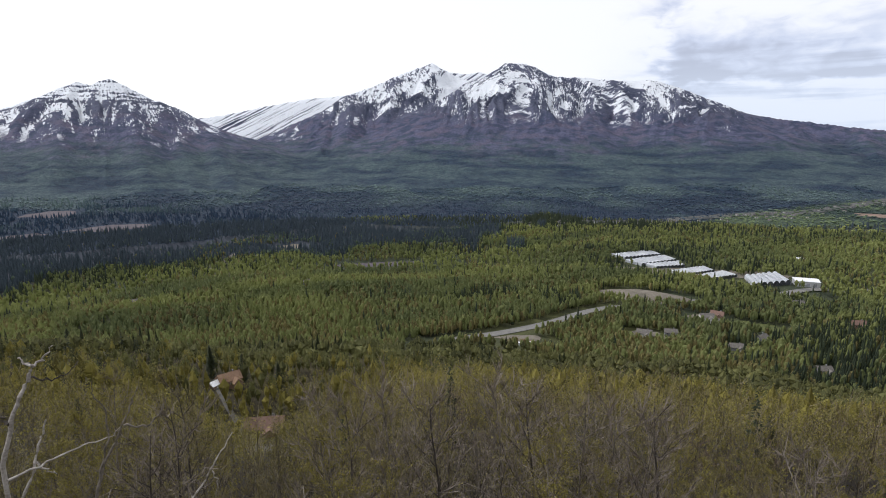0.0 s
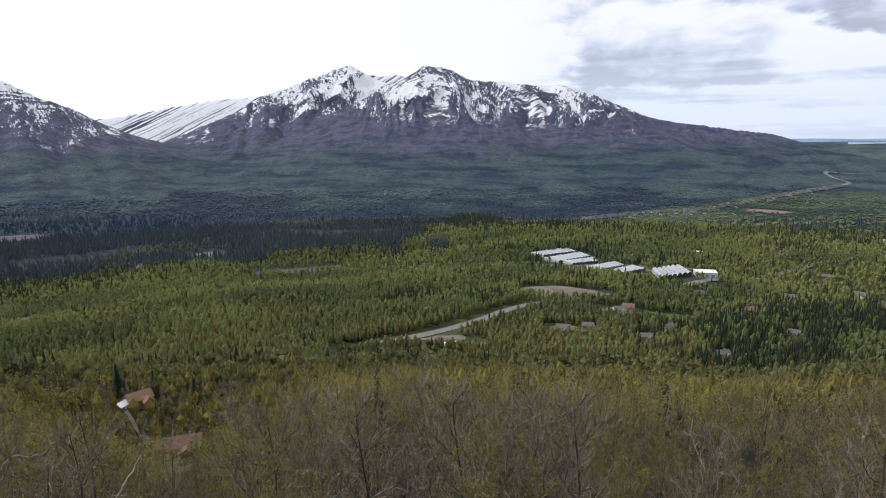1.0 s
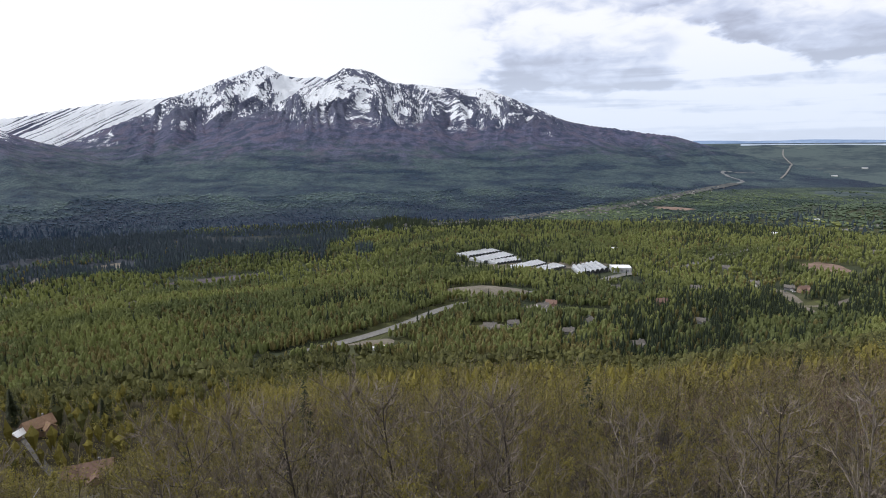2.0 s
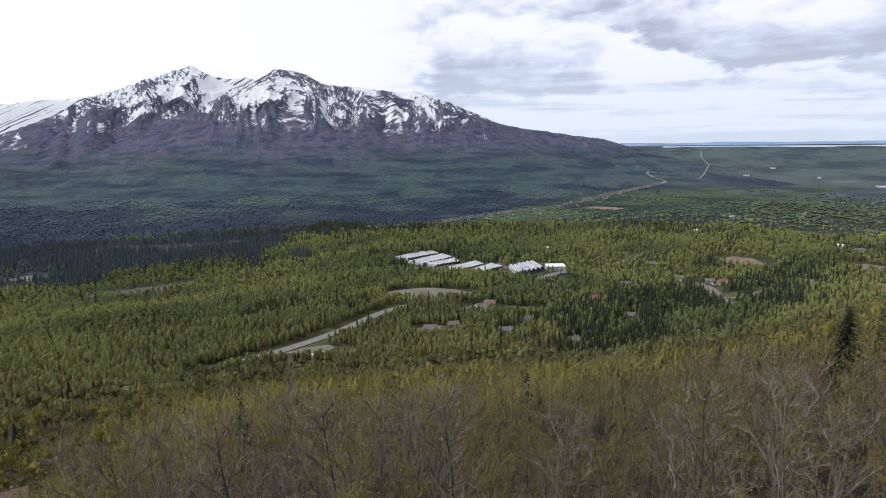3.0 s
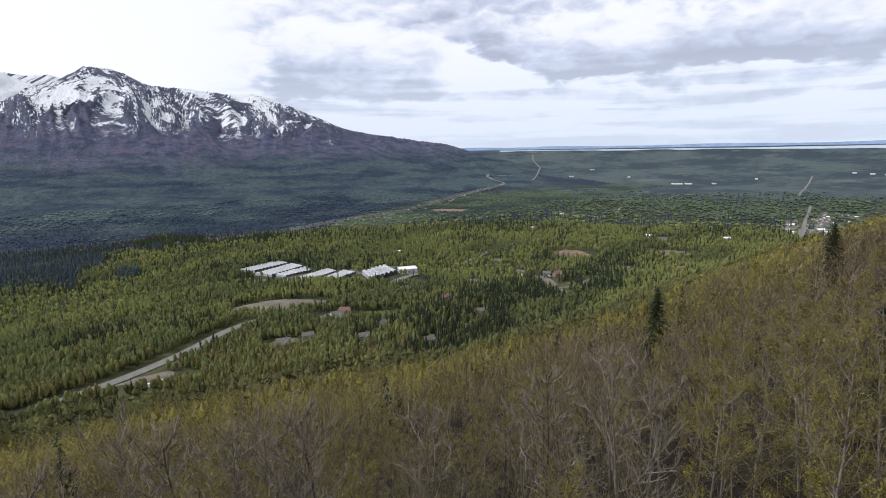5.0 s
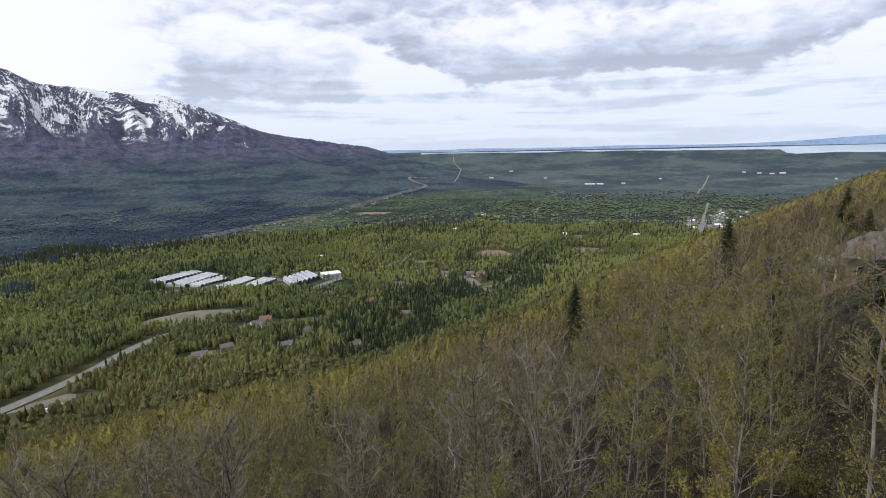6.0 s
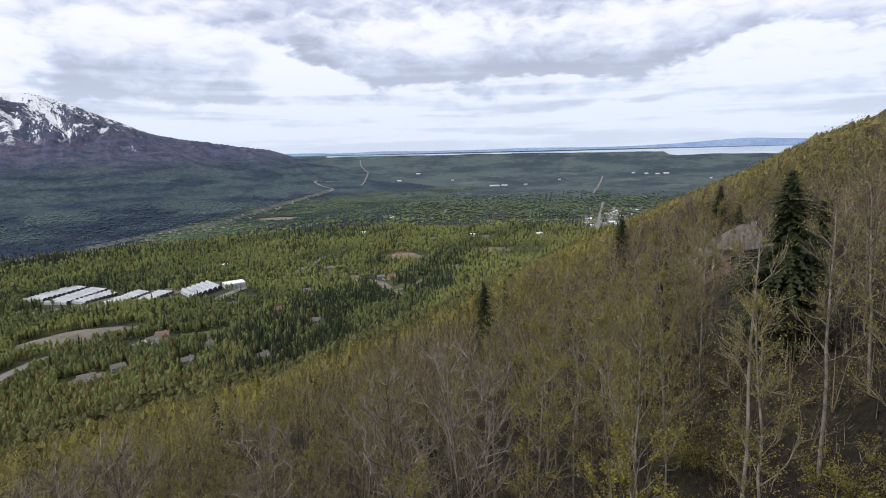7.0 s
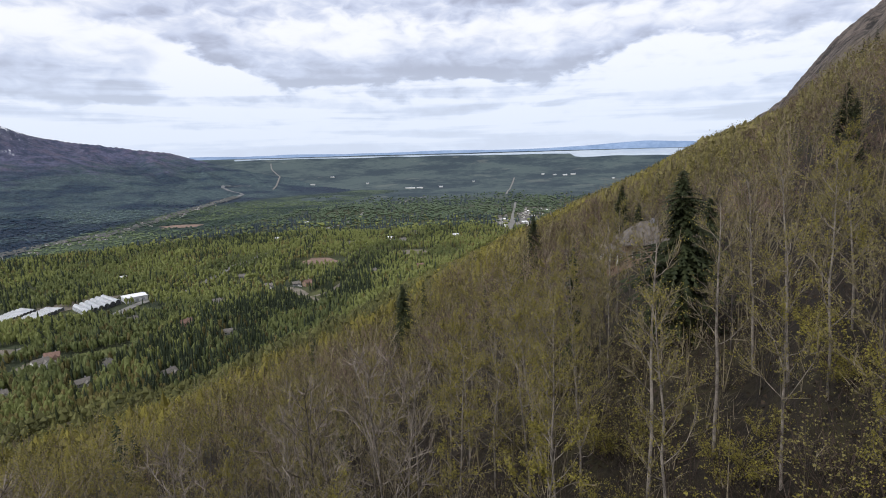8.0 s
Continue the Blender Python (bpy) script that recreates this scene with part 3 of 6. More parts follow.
def mesh_object(name, verts, faces, mat, parent=None, smooth_shade=False, attrs=None):
    """verts n x 3, faces m x 3 or m x 4, quickly."""
    verts, faces = np.asarray(verts, np.float32), np.asarray(faces, np.int32)
    me = bpy.data.meshes.new(name)
    n, k = faces.shape
    me.vertices.add(len(verts))
    me.vertices.foreach_set("co", verts.ravel())
    me.loops.add(n * k)
    me.loops.foreach_set("vertex_index", faces.ravel())
    me.polygons.add(n)
    me.polygons.foreach_set("loop_start", np.arange(0, n * k, k, dtype=np.int32))
    if smooth_shade:
        me.polygons.foreach_set("use_smooth", np.ones(n, bool))
    for key, v in (attrs or {}).items():
        me.attributes.new(key, "FLOAT", "POINT").data.foreach_set("value", np.asarray(v, np.float32).ravel())
    me.materials.append(mat)
    me.update()
    me.validate()
    ob = new(name, me)
    if parent is not None:
        ob.parent = parent
    return ob


def build_terrain():
    az = np.r_[np.arange(-180, -112, 4.0), np.arange(-112, -84, 0.25), np.arange(-84, -49, 0.45), np.arange(-49, 45, 0.12), np.arange(45, 180, 4.0)]
    r = np.r_[0.01, 0.5, 1.0, np.geomspace(1.5, 1000, 92), np.arange(1020, 1500, 40.0), np.arange(1500, 4120, 18.0), np.arange(4120, 4905, 40.0)]
    A, R = np.meshgrid(az, r, indexing="ij")
    X, Y = polar(A, R)
    Z, hill, who, _, _, low = full_terrain(X, Y)
    na, nr = A.shape
    idx = np.arange(na * nr).reshape(na, nr)
    nxt = np.roll(idx, -1, 0)
    F = np.stack([idx[:, :-1], nxt[:, :-1], nxt[:, 1:], idx[:, 1:]], -1).reshape(-1, 4)[:, ::-1]
    V = np.stack([X, Y, Z], -1).reshape(-1, 3)
    region = np.select([who == -1, (who >= 0) & ((who < 4) | (who > 6)) & (A > 14), (who >= 4) & (who <= 6)], [0, 1, 3], 2).ravel()
    fr = region[F].max(1)
    fr[(region[F].min(1) == 0)] = 0
    valley = np.where(hill, 0, 1.0).ravel()
    # how much of the painted haze the ground takes, by distance
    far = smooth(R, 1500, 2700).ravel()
    snowy = np.select([(who >= 4) & (who <= 6), (who >= 0) & (A > 14)], [330, 108], np.where(who == 2, 15, 35)).ravel()
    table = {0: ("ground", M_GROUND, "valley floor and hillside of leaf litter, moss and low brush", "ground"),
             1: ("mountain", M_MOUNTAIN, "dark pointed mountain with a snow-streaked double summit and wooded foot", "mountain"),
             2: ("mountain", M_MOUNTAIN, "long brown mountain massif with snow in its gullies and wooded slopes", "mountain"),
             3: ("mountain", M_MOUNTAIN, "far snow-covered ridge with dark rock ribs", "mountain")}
    for k, (name, mat, label, cat) in table.items():
        f = F[fr == k]
        used, inv = np.unique(f, return_inverse=True)
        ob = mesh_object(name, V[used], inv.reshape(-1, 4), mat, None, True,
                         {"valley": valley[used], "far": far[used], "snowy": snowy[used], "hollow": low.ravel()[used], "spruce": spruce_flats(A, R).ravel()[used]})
        tagged(ob, label, cat, kind="structure")


build_terrain()


# ---- roads, clearings, river and inlet: laid over the ground ----
def drape(name, center, half, mat, label, category, lift=0.5, step=12.0, clear=None):
    """A strip along the line of (azimuth, distance) points, on the ground."""
    x, y = polar(*np.array(center, float).T)
    t = np.r_[0, np.cumsum(np.hypot(np.diff(x), np.diff(y)))]
    s = np.arange(0, t[-1] + step, step).clip(0, t[-1])
    px, py = np.interp(s, t, x), np.interp(s, t, y)
    for _ in range(6):                                                  # round off the corners
        px[1:-1], py[1:-1] = (px[:-2] + 2 * px[1:-1] + px[2:]) / 4, (py[:-2] + 2 * py[1:-1] + py[2:]) / 4
    tx, ty = np.gradient(px), np.gradient(py)
    n = np.hypot(tx, ty) + 1e-9
    nx, ny = -ty / n, tx / n
    cols = np.linspace(-1, 1, 5)
    edge = half * (1 + 0.14 * (vnoise(s / 25, s * 0, 7) - 0.5))
    X, Y = px[:, None] + nx[:, None] * cols * edge[:, None], py[:, None] + ny[:, None] * cols * edge[:, None]
    Z = np.maximum(ground_z(X, Y), ground_z(px, py)[:, None] - 1.0) + lift - 0.25 * np.abs(cols)
    m = len(s)
    i = np.arange(m * 5).reshape(m, 5)
    F = np.stack([i[:-1, :-1], i[1:, :-1], i[1:, 1:], i[:-1, 1:]], -1).reshape(-1, 4)[:, ::-1]
    ob = mesh_object(name, np.stack([X, Y, Z], -1).reshape(-1, 3), F, mat, None, True)
    CLEARED.append((px, py, half if clear is None else clear))
    return tagged(ob, label, category, kind="structure")


def patch(name, az, r, wide, deep, mat, label, category, turn=0.0, lift=0.6, clear=True, seed=1, mound=0.0):
    """An uneven clearing on the ground."""
    cx, cy = polar(az, r)
    ang, rad = np.linspace(0, math.tau, 49)[:-1], np.linspace(0.0, 1, 9)
    ragged = 0.72 + 0.55 * vnoise(np.cos(ang) * 2.2 + seed * 7, np.sin(ang) * 2.2 + seed * 3, seed)
    a0 = radians(az + turn)
    U_, V_ = np.cos(ang)[:, None] * rad * ragged[:, None] * wide / 2, np.sin(ang)[:, None] * rad * ragged[:, None] * deep / 2
    X, Y = cx + U_ * math.cos(a0) - V_ * math.sin(a0), cy + U_ * math.sin(a0) + V_ * math.cos(a0)
    Z = ground_z(X, Y) + lift + mound * (1 - rad ** 2)[None, :] * np.ones_like(X) - 0.35 * rad[None, :]
    i = np.arange(48 * 9).reshape(48, 9)
    j = np.roll(i, -1, 0)
    F = np.stack([i[:, :-1], i[:, 1:], j[:, 1:], j[:, :-1]], -1).reshape(-1, 4)
    ob = mesh_object(name, np.stack([X, Y, Z], -1).reshape(-1, 3), F, mat, None, True)
    if clear:
        k = np.linspace(-0.5, 0.5, 9)
        CLEARED.append((cx + k * wide * 0.75 * math.cos(a0), cy + k * wide * 0.75 * math.sin(a0), deep * 0.42))
    return tagged(ob, label, category, kind="structure")


M_BOTTOM = plain("grey_bare_brush", (0.035, 0.042, 0.045), (0.125, 0.125, 0.118), 0.03, 0.95)
M_RIVER = plain("pale_river_gravel", (0.13, 0.14, 0.15), (0.23, 0.235, 0.235), 0.02, 0.9)
M_DRIVE = plain("dark_gravel", (0.07, 0.066, 0.06), (0.135, 0.127, 0.117), 0.3, 0.95)
CLEARED = []          # lines with no trees on them
drape("road", [(-17.5, 651), (-24.9, 712), (-27.3, 731), (-31, 773), (-38.1, 905), (-44.8, 1085), (-52.4, 1456), (-59, 2122), (-63, 2558)], 6.0, M_ASPHALT, "grey asphalt valley road hidden between trees", "road", 0.9, clear=1.0)
drape("road", [(3, 500), (1.7, 506), (-1.9, 519), (-5.7, 533), (-9.2, 557), (-12.7, 588), (-15.1, 630), (-17.5, 651)], 6.2, M_ASPHALT, "grey asphalt valley road between wooded verges", "road", 0.9, clear=13.0)
drape("road", [(-51.1, 742), (-50.4, 775), (-49.6, 800), (-49.2, 828), (-48.1, 852)], 7.0, M_GRAVEL, "pale curving gravel side road in the woods", "road", 0.8, clear=11.0)
drape("road", [(-50.4, 776), (-52.3, 779), (-54.2, 858)], 4.0, M_GRAVEL, "pale gravel lane that joins the side road", "road", 0.9)
drape("road", [(24, 940), (22.9, 974), (21.2, 1068)], 4.0, M_GRAVEL, "pale dirt track through dark spruce flats", "road", 0.8)
drape("road", [(27, 130), (22, 150), (20.5, 185), (23, 225), (24.5, 262), (23.5, 275)], 1.3, M_DRIVE, "grey gravel driveway between the hillside houses", "road", 0.5, 6.0, clear=0.2)
drape("road", [(-71.8, 1330), (-72.0, 1609), (-72.3, 2044)], 4.0, M_ASPHALT, "straight grey street of the small town", "road", 1.0)
drape("road", [(-71.3, 2400), (-71.9, 2950), (-72.2, 3400)], 4.0, M_ASPHALT, "straight far road cut through the forest", "road", 2.0)
drape("road", [(-47.6, 3000), (-48.1, 3314), (-48.25, 3573), (-48.4, 3800), (-47.6, 4221), (-47.6, 4500)], 4.2, M_ASPHALT, "pale far highway across the plain", "road", 4.0, 40.0)
drape("river", [(-44.2, 2600), (-45, 2694), (-43.4, 2828), (-42.8, 3003), (-43.7, 3124), (-45.6, 3188)], 8.0, M_RIVER, "pale gravel river bed that bends round the mountain foot", "river", 2.0, 25.0)
drape("river", [(-6, 1285), (-13.2, 1316), (-21.4, 1403), (-29.2, 1623), (-33.3, 1709), (-39.1, 2094), (-41.3, 2275), (-44.2, 2600)], 22.0, M_BOTTOM, "grey-brown river bottom of bare brush and gravel", "river", 1.6, 25.0, clear=0.5)
patch("gravel_pit", -21.2, 712, 104, 50, M_GRAVEL, "bare grey-brown gravel pit with a low spoil mound", "gravel pit", 0, 0.8, seed=3, mound=5)
for _a, _r, _w in ((-19.2, 935, 28.0), (-21.5, 950, 34.0), (-21.6, 900, 31.0), (-23.2, 918, 22.0), (-25.0, 862, 29.0), (-27.4, 858, 27.0), (-31.0, 848, 31.0), (-32.2, 872, 25.0), (-34.4, 862, 20.0)):
    CLEARED.append((np.array([polar(_a, _r)[0]]), np.array([polar(_a, _r)[1]]), _w))
CLEARED.append((*polar(np.linspace(-36, -18, 24), np.linspace(806, 866, 24)), 14.0))
patch("yard", -26.6, 868, 250, 50, M_GRAVEL, "pale gravel yard of the nursery", "yard", 12, 0.8, seed=4, clear=False)
patch("clearing", -51.8, 1036, 60, 60, M_BARE, "tan bare earth clearing in the woods", "clearing", seed=5)
patch("clearing", -61.1, 1112, 70, 40, M_GRAVEL, "tan cut clearing in the woods", "clearing", seed=6)
patch("clearing", -39.1, 1766, 110, 70, M_BARE, "reddish bare earth clearing", "clearing", seed=7)
patch("clearing", -31.0, 643, 50, 26, M_GRASS, "green mown meadow between spruces", "clearing", seed=8)
patch("clearing", -21.5, 566, 34, 28, M_GRAVEL, "grey gravel house lot in the woods", "clearing", seed=9)
patch("clearing", -8.6, 512, 52, 44, M_GRAVEL, "muddy gravel lot with stored materials beside the road", "clearing", seed=10)
patch("yard", -72.3, 1480, 120, 210, M_ASPHALT, "grey paved ground between the town houses", "yard", 0, 1.0, seed=20, clear=False)
patch("clearing", -26.7, 648, 42, 34, M_GRAVEL, "gravel lot round a house", "clearing", seed=11)
patch("clearing", -52, 795, 30, 30, M_GRASS, "green lawn in the bend of a lane", "clearing", seed=12)
patch("clearing", 21.3, 172, 26, 16, M_DRIVE, "grey gravel turning place among bare trees", "clearing", seed=13)
patch("bog", 31.4, 1450, 170, 90, M_BOG, "pinkish brown open bog in the spruce flats", "bog", seed=14)
patch("bog", 35.9, 1730, 110, 90, M_BOG, "pale brown open bog", "bog", seed=15)
patch("bog", 6.9, 897, 150, 34, M_BOG, "long brown muskeg clearing", "bog", 4, seed=16)
patch("bog", 38.0, 1433, 80, 50, M_BOG, "brown open bog at the wood's edge", "bog", seed=17)
patch("clearing", 16.1, 1105, 60, 50, M_GRAVEL, "pale gravel clearing in dark spruces", "clearing", seed=18)


def build_inlet():
    """The inlet of the sea, far out: a sheet with ragged shores, and a strip of the far shore beyond it."""
    az = np.arange(-112, -44, 0.25)
    near = np.interp(az, (-112, -88, -82, -79, -78.2, -77.8, -70, -60, -44), (4380, 4416, 4440, 4395, 4447, 4600, 4655, 4690, 4720))
    near = near + (fbm(az / 2.2, az * 0, 71, 3) - 0.5) * 70
    end = np.interp(az, (-112, -88, -78, -66, -58, -44), (4760, 4755, 4735, 4715, 4720, 4745)) + (fbm(az / 1.3, az * 0, 72, 3) - 0.5) * 24
    end = np.maximum(end, near + 2)
    t = np.linspace(0, 1, 7)
    A = np.repeat(az[:, None], 7, 1)
    R = near[:, None] * (1 - t) + end[:, None] * t
    X, Y = polar(A, R)
    Z = np.where(R > 2800, VALLEY * (1 - np.clip((R - 2800) / 2100, 0, 1)) * R / 2800, 0) + np.array([-8, 6, 6, 6, 6, 6, 6.0])
    i = np.arange(A.size).reshape(A.shape)
    F = np.stack([i[:-1, :-1], i[1:, :-1], i[1:, 1:], i[:-1, 1:]], -1).reshape(-1, 4)[:, ::-1]
    tagged(mesh_object("water", np.stack([X, Y, Z], -1).reshape(-1, 3), F, M_WATER, None, True), "pale silvery sea inlet on the far plain", "water", kind="structure")
    # hills on the far side of the water, distance haze painted into their blue
    az = np.arange(-112, -40, 0.3)
    top = 6 + 16 * fbm(az / 5.0, az * 0, 81, 4) + 36 * np.exp(-((az + 85) / 5.5) ** 2)
    rows = np.array([0, 0.35, 0.7, 1.0])
    A, R = np.repeat(az[:, None], 4, 1), 4800 + 80 * rows[None, :] * np.ones((len(az), 1))
    X, Y = polar(A, R)
    Z = -14 + (top[:, None] + 8) * rows ** 0.8
    i = np.arange(A.size).reshape(A.shape)
    F = np.stack([i[:-1, :-1], i[1:, :-1], i[1:, 1:], i[:-1, 1:]], -1).reshape(-1, 4)[:, ::-1]
    tagged(mesh_object("far_hills", np.stack([X, Y, Z], -1).reshape(-1, 3), F, M_FAR_HILL, None, True), "low haze-blue hills on the far shore", "hills", kind="structure")


# the base tones hold the blue of distance haze
M_FAR_HILL = plain("haze_blue_hills", (0.16, 0.24, 0.38), (0.25, 0.34, 0.5), 0.004, 0.95)
build_inlet()


def is_clear(x, y, extra=0.0, lean=0.0):
    """Where no tree may stand; lean opens the side that falls towards the bluff, where a road is seen over its verge."""
    out = np.zeros(x.shape, bool)
    r = np.hypot(x, y) + 1e-6
    for px, py, half in CLEARED:
        step = max(1, int(len(px) / 160))
        qx, qy = px[::step], py[::step]
        bx = (x > qx.min() - 90) & (x < qx.max() + 90) & (y > qy.min() - 90) & (y < qy.max() + 90)
        if not bx.any():
            continue
        sx, sy, sr = x[bx], y[bx], r[bx]
        hit = np.zeros(sx.shape, bool)
        for a, b in zip(qx, qy):
            for shift in (0.0, lean):
                hit |= np.hypot(sx + sx / sr * shift - a, sy + sy / sr * shift - b) < half + extra + (step * 4 if step > 1 else 0)
        out[bx] |= hit
    return out


# ---- buildings ----
def part(name, bm, mat, parent, label=""):
    me = bpy.data.meshes.new(name)
    bm.to_mesh(me)
    bm.free()
    me.materials.append(mat)
    ob = new(name, me)
    ob.parent = parent
    return tagged(ob, label) if label else ob


def box(bm, x0, y0, z0, x1, y1, z1):
    v = [bm.verts.new(p) for p in ((x0, y0, z0), (x1, y0, z0), (x1, y1, z0), (x0, y1, z0), (x0, y0, z1), (x1, y0, z1), (x1, y1, z1), (x0, y1, z1))]
    for f in ((3, 2, 1, 0), (4, 5, 6, 7), (0, 1, 5, 4), (1, 2, 6, 5), (2, 3, 7, 6), (3, 0, 4, 7)):
        bm.faces.new([v[i] for i in f])
    return bm


def gable(bm, L, W, h, rise, over, thick=0.25):
    """A pitched roof of two slabs, the ridge along x."""
    for s in (-1, 1):
        y1 = s * (W / 2 + over)
        drop = rise * over / (W / 2)
        pts = []
        for x in (-L / 2 - over, L / 2 + over):
            pts += [(x, 0, h + rise), (x, y1, h - drop), (x, y1, h - drop + thick), (x, 0, h + rise + thick)]
        v = [bm.verts.new(p) for p in pts]
        for f in ((0, 1, 2, 3), (7, 6, 5, 4), (0, 4, 5, 1), (1, 5, 6, 2), (2, 6, 7, 3), (3, 7, 4, 0)):
            bm.faces.new([v[i] for i in f])
    bmesh.ops.recalc_face_normals(bm, faces=bm.faces[:])
    return bm


def gable_walls(bm, L, W, h, rise):
    """Walls with pointed ends."""
    pts = []
    for x in (-L / 2, L / 2):
        pts += [(x, -W / 2, -4), (x, W / 2, -4), (x, W / 2, h), (x, 0, h + rise), (x, -W / 2, h)]
    v = [bm.verts.new(p) for p in pts]
    for f in ((4, 3, 2, 1, 0), (5, 6, 7, 8, 9), (0, 1, 6, 5), (1, 2, 7, 6), (2, 3, 8, 7), (3, 4, 9, 8), (4, 0, 5, 9)):
        bm.faces.new([v[i] for i in f])
    return bm


def window(thing, x, y, z, w, h, along_x, frame_mat):
    o, t = (0.06, 0.05)
    s = 1 if (y if along_x else x) > 0 else -1
    bm = bmesh.new()
    if along_x:
        box(bm, x - w / 2, min(y, y + s * o), z - h / 2, x + w / 2, max(y, y + s * o), z + h / 2)
    else:
        box(bm, min(x, x + s * o), y - w / 2, z - h / 2, max(x, x + s * o), y + w / 2, z + h / 2)
    fr = part("window", bm, frame_mat, thing)
    bm = bmesh.new()
    if along_x:
        box(bm, x - w / 2 + .12, min(y + s * o, y + s * (o + t)), z - h / 2 + .12, x + w / 2 - .12, max(y + s * o, y + s * (o + t)), z + h / 2 - .12)
    else:
        box(bm, min(x + s * o, x + s * (o + t)), y - w / 2 + .12, z - h / 2 + .12, max(x + s * o, x + s * (o + t)), y + w / 2 - .12, z + h / 2 - .12)
    part("pane", bm, M_GLASS, fr)


def house(L, W, h, rise, wall, roof, label, wing=True, chimney=True):
    thing = tagged(new("house"), label, "house")
    part("wall", gable_walls(bmesh.new(), L, W, h, rise), wall, thing)
    rf = part("roof", gable(bmesh.new(), L, W, h, rise, 0.6), roof, thing)
    if chimney:
        part("chimney", box(bmesh.new(), L * .2, .6, h + rise * .5, L * .2 + .8, 1.4, h + rise + 1.0), M_GREY_WALL, rf)
    for y in (-W / 2, W / 2):
        for k in (-.32, 0.0, .32):
            window(thing, L * k, y, h * .62, 1.6, 1.3, True, M_PALE_WALL)
    for x in (-L / 2, L / 2):
        window(thing, x, 0, h * .62, 1.6, 1.3, False, M_PALE_WALL)
    part("door", box(bmesh.new(), L * .14, -W / 2 - .07, 0.1, L * .14 + 1.0, -W / 2, 2.2), M_TAN_WALL, thing)
    if wing:
        w2 = gable_walls(bmesh.new(), W * .8, L * .4, h * .8, rise * .7)
        bmesh.ops.transform(w2, matrix=pose(L * .22, -W * .55, 0, 0, 0, 90), verts=w2.verts[:])
        part("garage_wall", w2, wall, thing)
        r2 = gable(bmesh.new(), W * .8, L * .4, h * .8, rise * .7, 0.5)
        bmesh.ops.transform(r2, matrix=pose(L * .22, -W * .55, 0, 0, 0, 90), verts=r2.verts[:])
        part("garage_roof", r2, roof, thing)
        part("garage_door", box(bmesh.new(), L * .22 - 1.4, -W * .95 - .08, .1, L * .22 + 1.4, -W * .95, 2.3), M_PALE_WALL, thing)
    return thing


def set_down(thing, az, r, turn=0.0, scale=1.0, sink=0.0, lot=6.0):
    x, y = polar(az, r)
    thing.matrix_basis = pose(float(x), float(y), float(ground_z(x, y)[0]) - sink, 0, 0, az + turn)
    if scale != 1.0:
        thing.scale = (scale,) * 3
    CLEARED.append((np.array([float(x)]), np.array([float(y)]), lot))
    return thing


def between(p, q, u):
    a, b = polar(*p), polar(*q)
    return np.array([a[0] + (b[0] - a[0]) * u, a[1] + (b[1] - a[1]) * u])


M_DIM_PANE = plain("grey_greenhouse_end", (0.05, 0.055, 0.065), (0.16, 0.17, 0.19), 0.5, 0.5)
M_FILM = plain("white_greenhouse_film", (0.66, 0.69, 0.74), (0.84, 0.85, 0.87), 0.12, 0.45)


def greenhouse(back_left, back_right, front_right, front_left, bays, eave, rise, label):
    """A range of joined vaulted bays between four corners; their ends show along the front."""
    thing = tagged(new("greenhouse"), label, "greenhouse", "white greenhouse ranges of the nursery")
    mid = (between(back_left, front_right, .5) + between(back_right, front_left, .5)) / 2
    z0 = float(ground_z(mid[0], mid[1])[0]) + .9
    thing.matrix_basis = pose(mid[0], mid[1], z0)
    arc = np.linspace(0, math.pi, 9)
    for i in range(bays):
        u0, u1 = (i + .04) / bays, (i + .96) / bays
        trim = .03 * ((i * 7) % 4)                                       # some bays stop short
        c = []
        for u in (u0, u1):
            b, f = between(back_left, back_right, u) - mid, between(front_left, front_right, u) - mid
            c.append((b + (f - b) * trim * .5, f))
        bm = bmesh.new()
        rings = []
        for k in (0, 1):
            p, q = c[0][k], c[1][k]
            rings.append([bm.verts.new((*(p + (q - p) * (1 - math.cos(a)) / 2), eave + rise * math.sin(a))) for a in arc])
        for a in range(8):
            bm.faces.new((rings[0][a], rings[0][a + 1], rings[1][a + 1], rings[1][a]))
        bmesh.ops.solidify(bm, geom=bm.faces[:], thickness=.12)
        part("roof_bay", bm, M_FILM, thing, "white vaulted film roof")
        for k, name in ((1, "end_wall"), (0, "end_wall")):
            p, q = c[0][k], c[1][k]
            inset = (c[0][1 - k] - p) * .012
            bm = bmesh.new()
            ring = [(p + inset + (q - p) * (1 - math.cos(a)) / 2, eave + rise * .93 * math.sin(a)) for a in arc]
            v = [bm.verts.new((*(p + inset), -3))] + [bm.verts.new((*w, z)) for w, z in ring] + [bm.verts.new((*(q + inset), -3))]
            bm.faces.new(v if k else v[::-1])
            bmesh.ops.solidify(bm, geom=bm.faces[:], thickness=.15)
            part(name, bm, M_DIM_PANE, thing, "grey glazed end wall")
    for u in (0, 1):
        p, q = between(back_left, back_right, u) - mid, between(front_left, front_right, u) - mid
        bm = bmesh.new()
        bm.faces.new([bm.verts.new(w) for w in ((*p, -3), (*q, -3), (*q, eave), (*p, eave))])
        bmesh.ops.solidify(bm, geom=bm.faces[:], thickness=.2)
        part("side_wall", bm, M_FILM, thing)
    return thing


